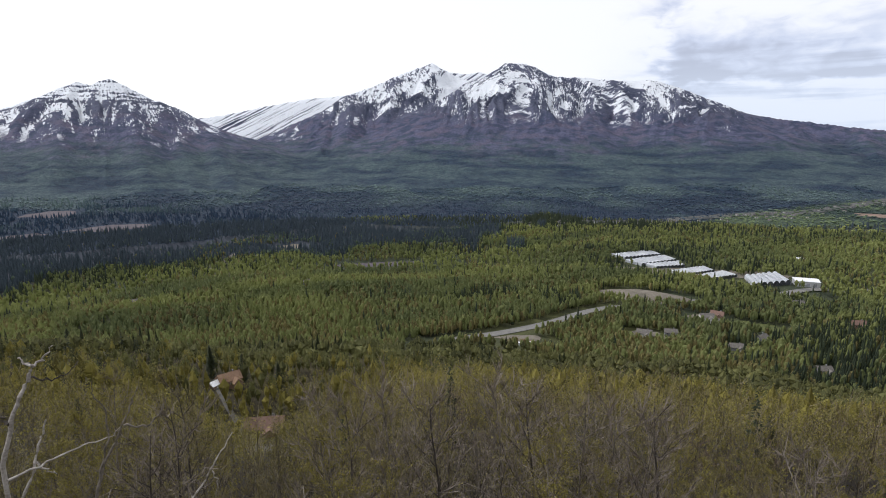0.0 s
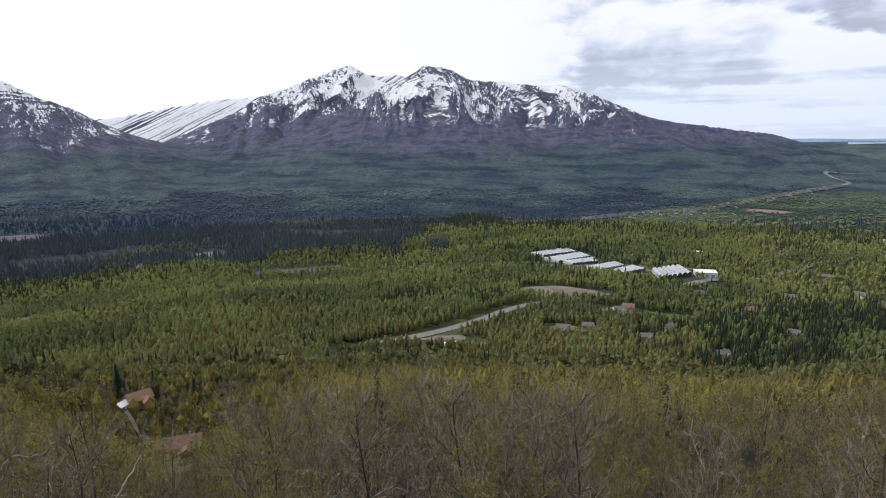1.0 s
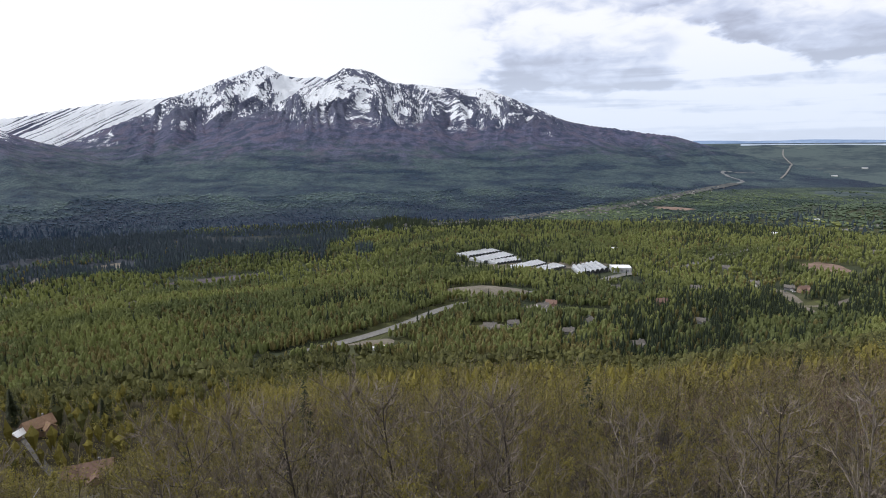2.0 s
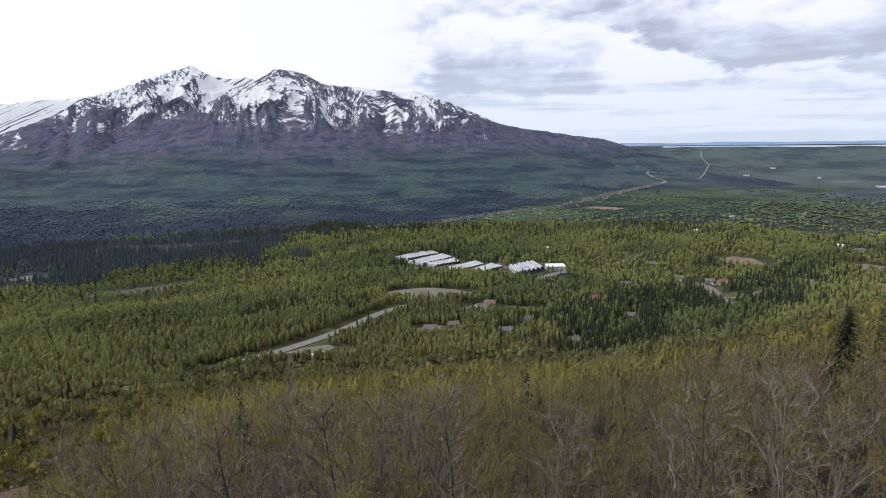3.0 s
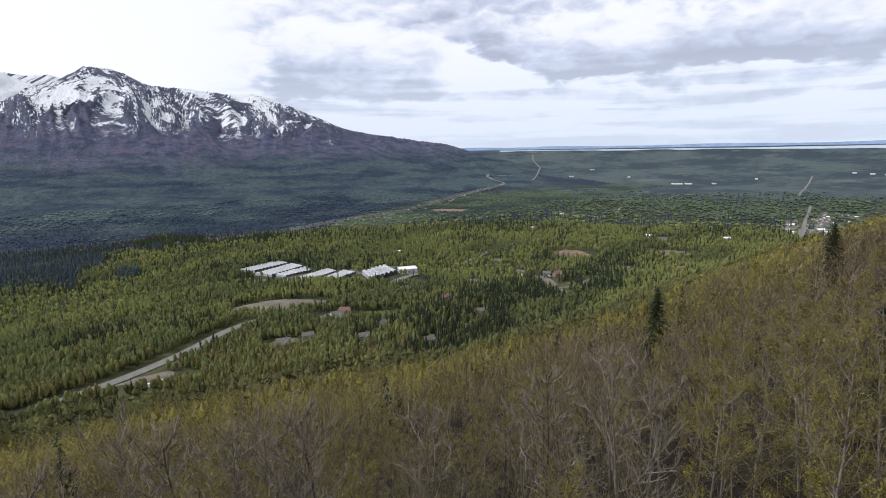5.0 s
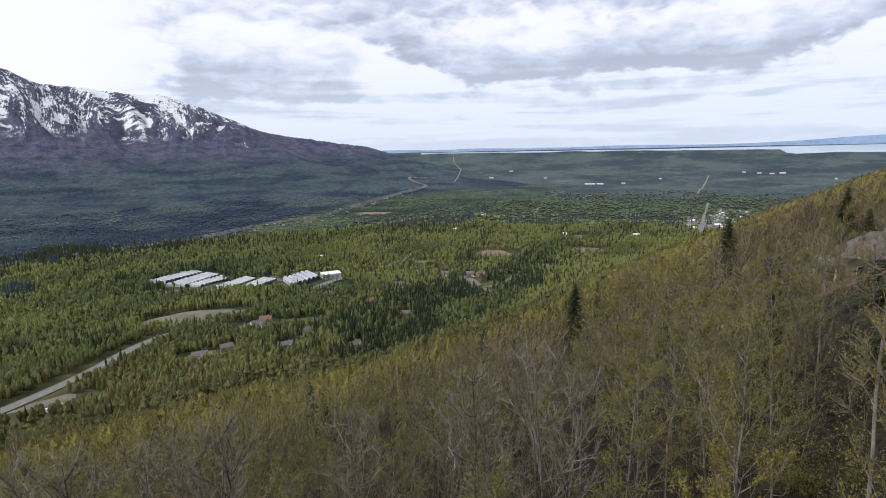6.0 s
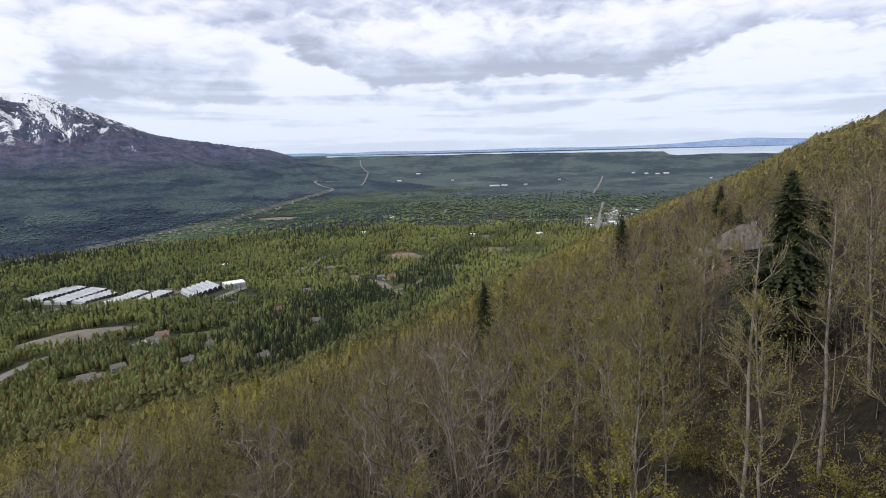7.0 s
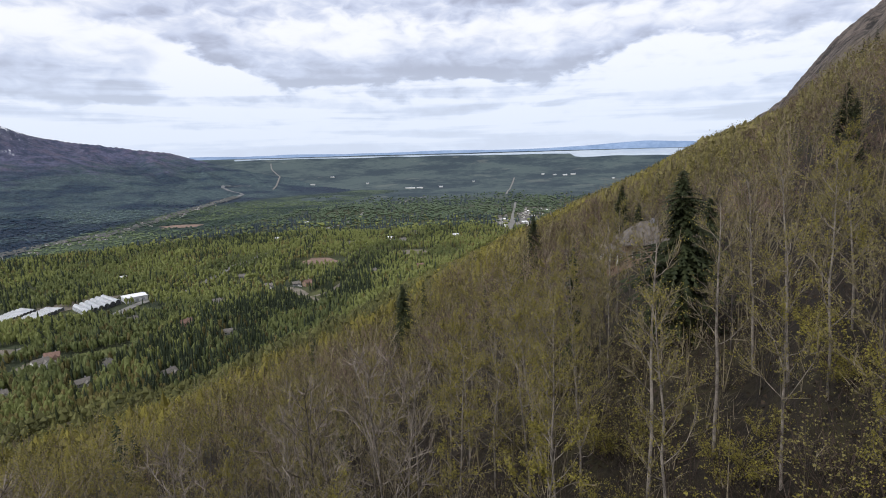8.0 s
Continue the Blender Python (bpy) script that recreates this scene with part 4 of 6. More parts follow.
_low, _tall = "range of low greenhouses with white vaulted film roofs", "tall white vaulted greenhouses with open dark ends"
greenhouse((-17.37, 945), (-21.11, 1000), (-22.20, 972), (-18.80, 925), 10, 2.4, 1.5, _low)
greenhouse((-18.83, 905), (-22.50, 965), (-23.65, 936), (-20.40, 882), 10, 2.4, 1.5, _low)
greenhouse((-20.81, 885), (-23.85, 926), (-24.40, 897), (-21.80, 868), 8, 2.4, 1.5, _low)
greenhouse((-23.10, 850), (-26.04, 902), (-27.00, 878), (-24.35, 831), 11, 2.6, 1.3, "wide joined greenhouse with white roofs and a dark scalloped front")
greenhouse((-25.32, 833), (-27.75, 881), (-29.00, 862), (-26.85, 823), 8, 2.6, 1.3, "joined white greenhouse behind a row of dark spruces")
greenhouse((-29.56, 858), (-32.07, 903), (-33.30, 854), (-30.50, 810), 6, 2.4, 3.4, _tall)
hall = tagged(new("warehouse"), "white box-shaped packing hall at the nursery's end", "warehouse")
part("wall", box(bmesh.new(), -14, -11, -4, 14, 11, 6.6), M_WHITE, hall)
part("roof", box(bmesh.new(), -14.4, -11.4, 6.6, 14.4, 11.4, 7.1), M_WHITE, hall)
part("gable", gable_walls(bmesh.new(), 28, 22, 7.1, 1.6), M_WHITE, hall)
M_DOOR_GREY = plain("grey_roller_door", (0.28, 0.29, 0.32), (0.4, 0.41, 0.44), 0.4, 0.6)
for _x in (-8, 0, 8):
    part("roll_door", box(bmesh.new(), _x - 2, -11.1, 0.1, _x + 2, -11.0, 4.2), M_DOOR_GREY, hall)
set_down(hall, -34.4, 862, 14)

house_tan = house(13, 9, 5.5, 3.6, M_TAN_WALL, M_BROWN_ROOF, "two-storey house with tan-brown shingle roof among bare birches")
set_down(house_tan, 22.8, 252, 18, 0.72, lot=4.0)
house_red = house(17, 10, 4.2, 3.4, M_TAN_WALL, M_RED_ROOF, "wide house with reddish-brown roof half hidden by trees")
set_down(house_red, 19.6, 204, -12, .82, lot=5.0)
CLEARED.append((*polar(np.full(10, 19.6), np.linspace(120, 200, 10)), 1.0))
shed = tagged(new("shed"), "small shed with pale grey metal roof beside the tan house", "shed")
part("wall", gable_walls(bmesh.new(), 7, 6, 2.6, 1.6), M_TAN_WALL, shed)
part("roof", gable(bmesh.new(), 7, 6, 2.6, 1.6, .5), M_WHITE, shed)
part("door", box(bmesh.new(), -1.2, -3.1, .1, 1.2, -3.0, 2.2), M_PALE_WALL, shed)
set_down(shed, 24.2, 250, 40, .75)


def hip_house():
    """The house below the big spruce: a steep hipped roof, and a porch with pale posts."""
    thing = tagged(new("house"), "small brown house with weathered grey hip roof and pale-posted porch", "house")
    part("wall", box(bmesh.new(), -4, -4, -4, 4, 4, 4.0), M_TAN_WALL, thing)

    def hip(x0, y0, x1, y1, z0, z1, ridge):
        bm = bmesh.new()
        b = [bm.verts.new(p) for p in ((x0, y0, z0), (x1, y0, z0), (x1, y1, z0), (x0, y1, z0))]
        e = [bm.verts.new((p.co.x, p.co.y, z0 + .25)) for p in b]
        cx, cy = (x0 + x1) / 2, (y0 + y1) / 2
        t = [bm.verts.new((cx - ridge, cy, z1)), bm.verts.new((cx + ridge, cy, z1))]
        for f in ((b[3], b[2], b[1], b[0]), (b[0], b[1], e[1], e[0]), (b[1], b[2], e[2], e[1]), (b[2], b[3], e[3], e[2]), (b[3], b[0], e[0], e[3]), (e[0], e[1], t[1], t[0]), (e[1], e[2], t[1]), (e[2], e[3], t[0], t[1]), (e[3], e[0], t[0])):
            bm.faces.new(f)
        return bm
    roof = part("roof", hip(-4.7, -4.7, 4.7, 4.7, 4.0, 7.9, .6), M_WORN_ROOF, thing)
    part("chimney", box(bmesh.new(), 1.2, .4, 6.0, 1.9, 1.1, 8.3), M_GREY_WALL, roof)
    part("porch_roof", hip(-8.4, -4.2, -4.05, 3.6, 2.6, 3.7, .3), M_WORN_ROOF, thing)
    part("porch_deck", box(bmesh.new(), -8.0, -4.0, -3.0, -4.1, 3.4, .2), M_TAN_WALL, thing)
    for y in (-3.6, -1.8, 0.0, 1.8, 3.2):
        part("porch_post", box(bmesh.new(), -7.9, y - .1, .2, -7.7, y + .1, 2.6), M_PALE_WALL, thing)
    for x in (-6.6, -5.3):
        part("porch_post", box(bmesh.new(), x - .1, -3.9, .2, x + .1, -3.7, 2.6), M_PALE_WALL, thing)
    for k in (-2.0, 1.6):
        window(thing, k, -4.0, 2.3, 1.5, 1.3, True, M_PALE_WALL)
        window(thing, 4.0, k, 2.3, 1.5, 1.3, False, M_PALE_WALL)
    part("door", box(bmesh.new(), -4.08, -.6, .2, -4.0, .5, 2.3), M_PALE_WALL, thing)
    return thing


set_down(hip_house(), -85.1, 97, 12, .9, 0.8, lot=5.0)
CLEARED.append((*polar(np.linspace(-88.4, -84.9, 8), np.linspace(40, 88, 8)), 4.0))


HOUSES = [
    house(14, 9, 4.5, 3.2, M_PALE_WALL, M_GREY_ROOF, "pale house with grey shingle roof in the woods"),
    house(12, 8, 3.4, 2.8, M_GREY_WALL, M_GREY_ROOF, "grey house with weathered roof among spruces"),
    house(13, 9, 4.8, 3.4, M_TAN_WALL, M_RED_ROOF, "brown house with reddish roof in a forest clearing"),
    house(13, 9, 4.5, 2.6, M_PALE_WALL, M_WHITE, "white house with light metal roof among trees"),
]
SPOTS = [(-26.7, 643, 0, 20), (-33.65, 1053, 3, 0), (-60.4, 1241, 0, 15), (-59.1, 1268, 3, -30), (-47.6, 1322, 3, 10), (-50.6, 1597, 3, 40),
         (-49.2, 862, 1, 0), (-34.0, 765, 1, 25), (-46.5, 872, 0, -20), (-23.6, 577, 1, 10), (-36.5, 540, 1, 35), (-21.1, 561, 0, 0), (-57.2, 941, 0, 15),
         (-27.6, 655, 2, -10), (-38.5, 700, 2, 30), (-41.5, 800, 0, 0), (-31.5, 600, 1, 60), (-44.0, 960, 1, 12), (-50.3, 850, 2, 40), (-61.6, 1330, 0, 0),
         (-55.0, 1200, 1, 20), (-29.5, 560, 1, 15), (-62.2, 930, 2, 5), (30.4, 760, 0, 0), (14.5, 760, 1, 20), (-42.3, 640, 1, 0), (-66.0, 1290, 3, 8)]
used_proto = set()
for _az, _r, _k, _turn in SPOTS:
    if _k in used_proto:
        ob = copy_thing(HOUSES[_k], Matrix())
        set_down(ob, _az, _r, _turn, lot=8.5)
    else:
        used_proto.add(_k)
        set_down(HOUSES[_k], _az, _r, _turn, lot=8.5)
    if _k != 3:
        CLEARED.append((*polar(np.full(7, _az), np.linspace(_r - 16, _r, 7)), 2.6))
    tagged(HOUSES[_k], group="scattered valley houses")

# the small town on the plain, and the cabins along the river
rng_t = random.Random(5)


def cabin(wall, roof, label):
    thing = tagged(new("house"), label, "house")
    part("wall", gable_walls(bmesh.new(), 13, 9, 5, 2.8), wall, thing)
    part("roof", gable(bmesh.new(), 13, 9, 5, 2.8, .6), roof, thing)
    part("window", box(bmesh.new(), -3, -4.6, 2, 3, -4.5, 3.6), M_GLASS, thing)
    return thing


FAR_HOUSES = [cabin(M_PALE_WALL, M_GREY_ROOF, "small pale house with grey roof far down the valley"), cabin(M_GREY_WALL, M_GREY_ROOF, "small grey house far down the valley"),
              cabin(M_PALE_WALL, M_WHITE, "small white house with pale roof far down the valley")]
for _k, (_az, _r) in enumerate(((-71.2, 1450), (-18.0, 1330), (-73.2, 1440))):
    set_down(FAR_HOUSES[_k], _az, _r, 20)
for i in range(150):
    _az, _r = -70.6 - 7.4 * rng_t.random() ** 1.3, 1380 + 520 * rng_t.random() ** 1.2
    if abs(_az + 72.0) < 0.55:
        _az -= 1.2
    ob = copy_thing(FAR_HOUSES[rng_t.choice((0, 1, 2, 1, 1, 0))], Matrix())
    tagged(set_down(ob, _az, _r, rng_t.choice((0, 90)) + rng_t.uniform(-8, 8), rng_t.uniform(.5, .85), lot=11.0), group="town houses")
river_line = np.array([(-9, 1285), (-13.2, 1300), (-21.4, 1385), (-29.2, 1600), (-33.3, 1690), (-39.1, 2070), (-44, 2560)], float)
for i in range(100):
    u = rng_t.random() * 6
    _az, _r = (np.interp(u, np.arange(7), river_line[:, k]) for k in (0, 1))
    ob = copy_thing(FAR_HOUSES[rng_t.choice((0, 1, 1))], Matrix())
    tagged(set_down(ob, float(_az), float(_r) + rng_t.uniform(-110, 40), rng_t.uniform(0, 180), rng_t.uniform(.4, .58), lot=4.0), group="houses along the river")
for _az, _r, _w in ((-61.4, 2950, 46), (-62.4, 2970, 30), (-77.3, 3500, 22), (-76.3, 3520, 18), (-78.1, 3530, 26), (-75.1, 3560, 16), (-64.6, 3040, 18), (-51.5, 3350, 24), (-53.5, 3700, 24), (-57.0, 3300, 14), (-68.0, 3250, 12), (-82.0, 3300, 10)):
    _w *= .55
    ob = tagged(new("warehouse"), "low pale building far out on the plain", "warehouse", "far pale buildings")
    part("wall", box(bmesh.new(), -_w, -12, -6, _w, 12, 4), M_PALE_WALL, ob)
    part("roof", box(bmesh.new(), -_w - 1, -13, 4, _w + 1, 13, 5), M_WHITE, ob)
    set_down(ob, _az, _r, 0)


# ---- parked cars and the timber lot ----
def car(paint, label):
    thing = tagged(new("car"), label, "car", "parked cars")
    bm = bmesh.new()
    side = [(-2.2, .35), (2.2, .35), (2.25, .8), (1.2, .95), (.6, 1.0), (-2.0, 1.0), (-2.25, .8)]
    for y in (-.88, .88):
        bm.faces.new([bm.verts.new((x, y, z)) for x, z in (side if y > 0 else side[::-1])])
    bm.verts.ensure_lookup_table()
    for k in range(7):
        a, b = k, (k + 1) % 7
        bm.faces.new((bm.verts[6 - a], bm.verts[6 - b], bm.verts[7 + b], bm.verts[7 + a]))
    bmesh.ops.recalc_face_normals(bm, faces=bm.faces[:])
    bmesh.ops.bevel(bm, geom=bm.edges[:], offset=.07, segments=1, affect="EDGES")
    part("body", bm, paint, thing)
    bm = box(bmesh.new(), -1.9, -.78, 1.0, .7, .78, 1.5)
    for v in bm.verts:
        if v.co.z > 1.2:
            v.co.x, v.co.y = v.co.x * .78 - .15, v.co.y * .85
    part("window", bm, M_GLASS, thing)
    part("roof", box(bmesh.new(), -1.62, -.66, 1.5, .38, .66, 1.56), paint, thing)
    for x in (-1.4, 1.4):
        for y in (-.9, .9):
            bm = bmesh.new()
            bmesh.ops.create_cone(bm, cap_ends=True, segments=12, radius1=.34, radius2=.34, depth=.22, matrix=pose(x, y, .34, 90))
            part("wheel", bm, M_DARK_BARK, thing)
    return thing


def box_trailer():
    thing = tagged(new("trailer"), "white box trailer parked on a muddy lot", "trailer", "white trailers on the lot")
    part("body", box(bmesh.new(), -4, -1.3, 1.0, 4, 1.3, 3.7), M_WHITE, thing)
    part("door", box(bmesh.new(), 4.0, -1.2, 1.1, 4.06, 1.2, 3.6), M_DOOR_GREY, thing)
    part("drawbar", box(bmesh.new(), -5.4, -.15, .8, -4, .15, 1.0), M_GREY_WALL, thing)
    for x in (.8, 2.0):
        for y in (-1.2, 1.2):
            bm = bmesh.new()
            bmesh.ops.create_cone(bm, cap_ends=True, segments=12, radius1=.5, radius2=.5, depth=.3, matrix=pose(x, y, .5, 90))
            part("wheel", bm, M_DARK_BARK, thing)
    return thing


def log_pile(seed):
    rs = random.Random(seed)
    thing = tagged(new("log_pile"), "loose pile of bare brown logs on a muddy lot", "log pile", "log piles on the lot")
    for k, n in enumerate((6, 5, 3)):
        for i in range(n):
            bm, L = bmesh.new(), rs.uniform(6, 9)
            bmesh.ops.create_cone(bm, cap_ends=True, segments=8, radius1=.34, radius2=.26, depth=L, matrix=pose(rs.uniform(-.6, .6), (i - n / 2) * .66, .3 + k * .56, 0, 90, rs.uniform(-5, 5)))
            part("log", bm, M_LOG, thing)
    return thing


M_LOG = plain("peeled_log", (0.2, 0.14, 0.09), (0.34, 0.25, 0.17), 1.2, 0.9)
M_CAR_WHITE = plain("white_car_paint", (0.7, 0.7, 0.71), (0.8, 0.8, 0.8), 0.6, 0.25)
M_CAR_DARK = plain("dark_car_paint", (0.03, 0.035, 0.045), (0.06, 0.06, 0.07), 0.6, 0.25)
pale_car, dark_car = car(M_CAR_WHITE, "white car parked beside a house"), car(M_CAR_DARK, "dark car parked beside a house")
set_down(pale_car, -27.3, 634, 30, lot=2.0)
set_down(dark_car, -25.9, 636, 80, lot=2.0)
for _az, _r, _turn, _c in ((-27.6, 638, 100, pale_car), (-26.1, 630, 10, pale_car), (-27.0, 629, 60, pale_car), (-49.6, 842, 40, pale_car), (-48.9, 838, 120, dark_car), (-21.6, 553, 20, pale_car), (-23.2, 571, 70, dark_car), (21.8, 246, 40, dark_car), (-59.6, 1256, 10, pale_car), (-46.9, 866, 15, pale_car)):
    set_down(copy_thing(_c, Matrix()), _az, _r, _turn, lot=2.0)
trailer = box_trailer()
set_down(trailer, -7.6, 500, 8, 1.1)
set_down(copy_thing(trailer, Matrix()), -8.6, 498, -25, 1.1)
set_down(copy_thing(trailer, Matrix()), -9.3, 503, 60, .9)
piles = log_pile(1)
set_down(piles, -8.2, 508, 20)
for _az, _r, _turn in ((-9.4, 512, 70), (-7.4, 511, -30), (-8.8, 519, 10)):
    set_down(copy_thing(piles, Matrix()), _az, _r, _turn)


# ---- woods ----
class Soup:
    """Triangles gathered in bulk; tint is a value per tree."""

    def __init__(self):
        self.v, self.t, self.n = [], [], 0

    def tris(self, a, b, c, tint):
        k = len(a)
        if k:
            self.v.append(np.stack([a, b, c], 1).reshape(-1, 3))
            self.t.append(np.repeat(np.broadcast_to(tint, (k,)), 3))

    def build(self, name, mat, parent=None):
        V, T = np.concatenate(self.v), np.concatenate(self.t)
        return mesh_object(name, V, np.arange(len(V)).reshape(-1, 3), mat, parent, False, {"tint": T})


RNG = np.random.default_rng(12)


def unit(n):
    v = RNG.normal(size=(n, 3))
    return v / np.linalg.norm(v, axis=1, keepdims=True)


def cards(soup, c, size, tint, upright=0.0):
    """Leaf clumps: small uneven triangles facing all ways, the more upwards the larger upright is."""
    n = len(c)
    w = unit(n)
    w[:, 2] = np.abs(w[:, 2]) + upright
    w /= np.linalg.norm(w, axis=1, keepdims=True)
    a = np.cross(w, unit(n))
    a /= np.linalg.norm(a, axis=1, keepdims=True) + 1e-9
    b = np.cross(w, a)
    size = np.broadcast_to(size, (n,))[:, None]
    k = [RNG.uniform(.6, 1.25, (n, 1)) for _ in range(3)]
    soup.tris(c + a * size * k[0], c + (-.5 * a + .87 * b) * size * k[1], c + (-.5 * a - .87 * b) * size * k[2], tint)


def scatter(n, az0, az1, r0, r1, power=1.0):
    az = RNG.uniform(az0, az1, n)
    r = (r0 ** power + (r1 ** power - r0 ** power) * RNG.random(n)) ** (1 / power)
    x, y = polar(az, r)
    return az, r, x, y


def leafy(soup, P, h, wide, tint, n, card, upright=0.6):
    """Rounded upright crowns of n clumps a tree."""
    m = len(P)
    u = RNG.random((m, n))
    th = RNG.random((m, n)) * math.tau
    zf = 0.25 + 0.75 * u
    prof = np.sqrt(np.clip(1 - ((zf - .6) / .43) ** 2, .03, 1))
    rad = wide[:, None] * prof * np.sqrt(RNG.uniform(.25, 1, (m, n)))
    c = np.stack([P[:, :1] + rad * np.cos(th), P[:, 1:2] + rad * np.sin(th), P[:, 2:3] + h[:, None] * zf], -1).reshape(-1, 3)
    cards(soup, c, (card[:, None] * RNG.uniform(.7, 1.25, (m, n))).ravel(), np.repeat(tint, n), upright)


_g = (1 + 5 ** .5) / 2
ICO_V = np.array([(-1, _g, 0), (1, _g, 0), (-1, -_g, 0), (1, -_g, 0), (0, -1, _g), (0, 1, _g), (0, -1, -_g), (0, 1, -_g), (_g, 0, -1), (_g, 0, 1), (-_g, 0, -1), (-_g, 0, 1)]) / math.hypot(1, _g)
ICO_F = ((0, 11, 5), (0, 5, 1), (0, 1, 7), (0, 7, 10), (0, 10, 11), (1, 5, 9), (5, 11, 4), (11, 10, 2), (10, 7, 6), (7, 1, 8), (3, 9, 4), (3, 4, 2), (3, 2, 6), (3, 6, 8), (3, 8, 9), (4, 9, 5), (2, 4, 11), (6, 2, 10), (8, 6, 7), (9, 8, 1))
OCT_V = np.array([(1, 0, .2), (0, 1, .2), (-1, 0, .2), (0, -1, .2), (0, 0, .85), (0, 0, -1)], float)
OCT_F = ((0, 1, 4), (1, 2, 4), (2, 3, 4), (3, 0, 4), (1, 0, 5), (2, 1, 5), (3, 2, 5), (0, 3, 5))


def lumps(soup, P, h, wide, tint, V, F):
    """The close inner mass of a crown: uneven, taller than wide, narrower at the top."""
    m = len(P)
    ph = RNG.random(m) * math.tau
    k = RNG.uniform(.62, 1.3, (m, len(V), 1))
    v = V[None] * k
    narrow = 1 - .2 * np.clip(v[..., 2], -1, 1)
    x, y = v[..., 0] * narrow, v[..., 1] * narrow
    c, s = np.cos(ph)[:, None], np.sin(ph)[:, None]
    W = wide[:, None]
    pts = np.stack([P[:, :1] + (x * c - y * s) * W, P[:, 1:2] + (x * s + y * c) * W, P[:, 2:3] + h[:, None] * (.56 + .4 * v[..., 2])], -1)
    for a, b, d in F:
        soup.tris(pts[:, a], pts[:, b], pts[:, d], tint)


def cones(soup, P, h, wide, tint, tiers=3, sides=5):
    """Spruces: narrow ragged tiers, one over the other."""
    m = len(P)
    for k in range(tiers):
        z0, z1 = 0.08 + 0.27 * k * 3 / tiers, 0.5 + 0.5 * (k + 1) / tiers
        w = wide * (1 - 0.27 * k * 3 / tiers)
        ph = RNG.random(m) * math.tau
        top = P + np.stack([RNG.normal(0, .05, m) * wide, RNG.normal(0, .05, m) * wide, h * min(z1, 1.0)], 1)
        ring = []
        for s in range(sides):
            a = ph + math.tau * s / sides
            rr = w * RNG.uniform(.65, 1.2, m)
            ring.append(P + np.stack([np.cos(a) * rr, np.sin(a) * rr, h * (z0 + RNG.uniform(-.05, .06, m))], 1))
        for s in range(sides):
            soup.tris(ring[s], ring[(s + 1) % sides], top, tint)


def fronds(soup, P, h, wide, tint, n=90):
    """Spruces nearer by: whorls of drooping fronds round the stem."""
    m = len(P)
    f = np.sort(RNG.random((m, n)) ** 0.8, 1)
    th = RNG.random((m, n)) * math.tau
    L = wide[:, None] * (1.04 - f) ** 0.85 * RNG.uniform(.55, 1.25, (m, n)) + .12
    z = P[:, 2:3] + h[:, None] * (.04 + .95 * f)
    c, s = np.cos(th), np.sin(th)
    base = np.stack([P[:, :1] + 0 * c, P[:, 1:2] + 0 * c, z + L * .18], -1)
    tip = np.stack([P[:, :1] + c * L, P[:, 1:2] + s * L, z - L * RNG.uniform(.0, .45, (m, n))], -1)
    w = (L * .36)[..., None] * np.stack([-s, c, 0 * c], -1)
    mid = base * .45 + tip * .55
    t = np.repeat(tint, n)
    drop = np.zeros_like(w)
    drop[..., 2] = (L * .16)
    a, b, l, r = (q.reshape(-1, 3) for q in (base, tip, mid - w - drop, mid + w - drop))
    soup.tris(a, l, b, t)
    soup.tris(a, b, r, t)


def twiggy(twigs, flecks, P, h, wide, tint, n_twig, n_fleck, tw, fl):
    """Bare or budding birches: a thin stem, rising twigs, and flecks of young leaf at their ends."""
    m = len(P)
    lean = RNG.normal(0, .05, (m, 2)) * h[:, None]
    top = P + np.concatenate([lean, h[:, None]], 1)
    a = RNG.random(m) * math.tau
    side = np.stack([np.cos(a), np.sin(a), a * 0], 1) * (0.03 + tw * .7)[:, None]
    for s in (side, side[:, (1, 0, 2)] * (1, -1, 1)):
        twigs.tris(P - s, P + s, top, tint)
    f = RNG.uniform(.08, .92, (m, n_twig))
    th = RNG.random((m, n_twig)) * math.tau
    base = P[:, None] + (top - P)[:, None] * f[..., None]
    reach = wide[:, None] * (1.15 - f * .85) * RNG.uniform(.6, 1.1, (m, n_twig))
    rise = reach * RNG.uniform(.7, 1.9, (m, n_twig))
    tip = base + np.stack([np.cos(th) * reach, np.sin(th) * reach, rise], -1)
    tip[..., 2] = np.minimum(tip[..., 2], (P[:, 2] + h * 1.05)[:, None])
    off = np.stack([-np.sin(th), np.cos(th), th * 0], -1) * tw[:, None, None]
    up = np.zeros_like(off)
    up[..., 2] = tw[:, None]
    tt = np.repeat(tint, n_twig)
    twigs.tris((base - off).reshape(-1, 3), (base + off + up).reshape(-1, 3), tip.reshape(-1, 3), tt)
    k = RNG.integers(0, n_twig, (m, n_fleck))
    ends, starts = np.take_along_axis(tip, k[..., None], 1), np.take_along_axis(base, k[..., None], 1)
    c = starts + (ends - starts) * RNG.uniform(.35, 1.05, (m, n_fleck, 1)) + RNG.normal(0, .22, (m, n_fleck, 3))
    cards(flecks, c.reshape(-1, 3), (fl[:, None] * RNG.uniform(.6, 1.3, (m, n_fleck))).ravel(), np.repeat(tint, n_fleck), 0.0)


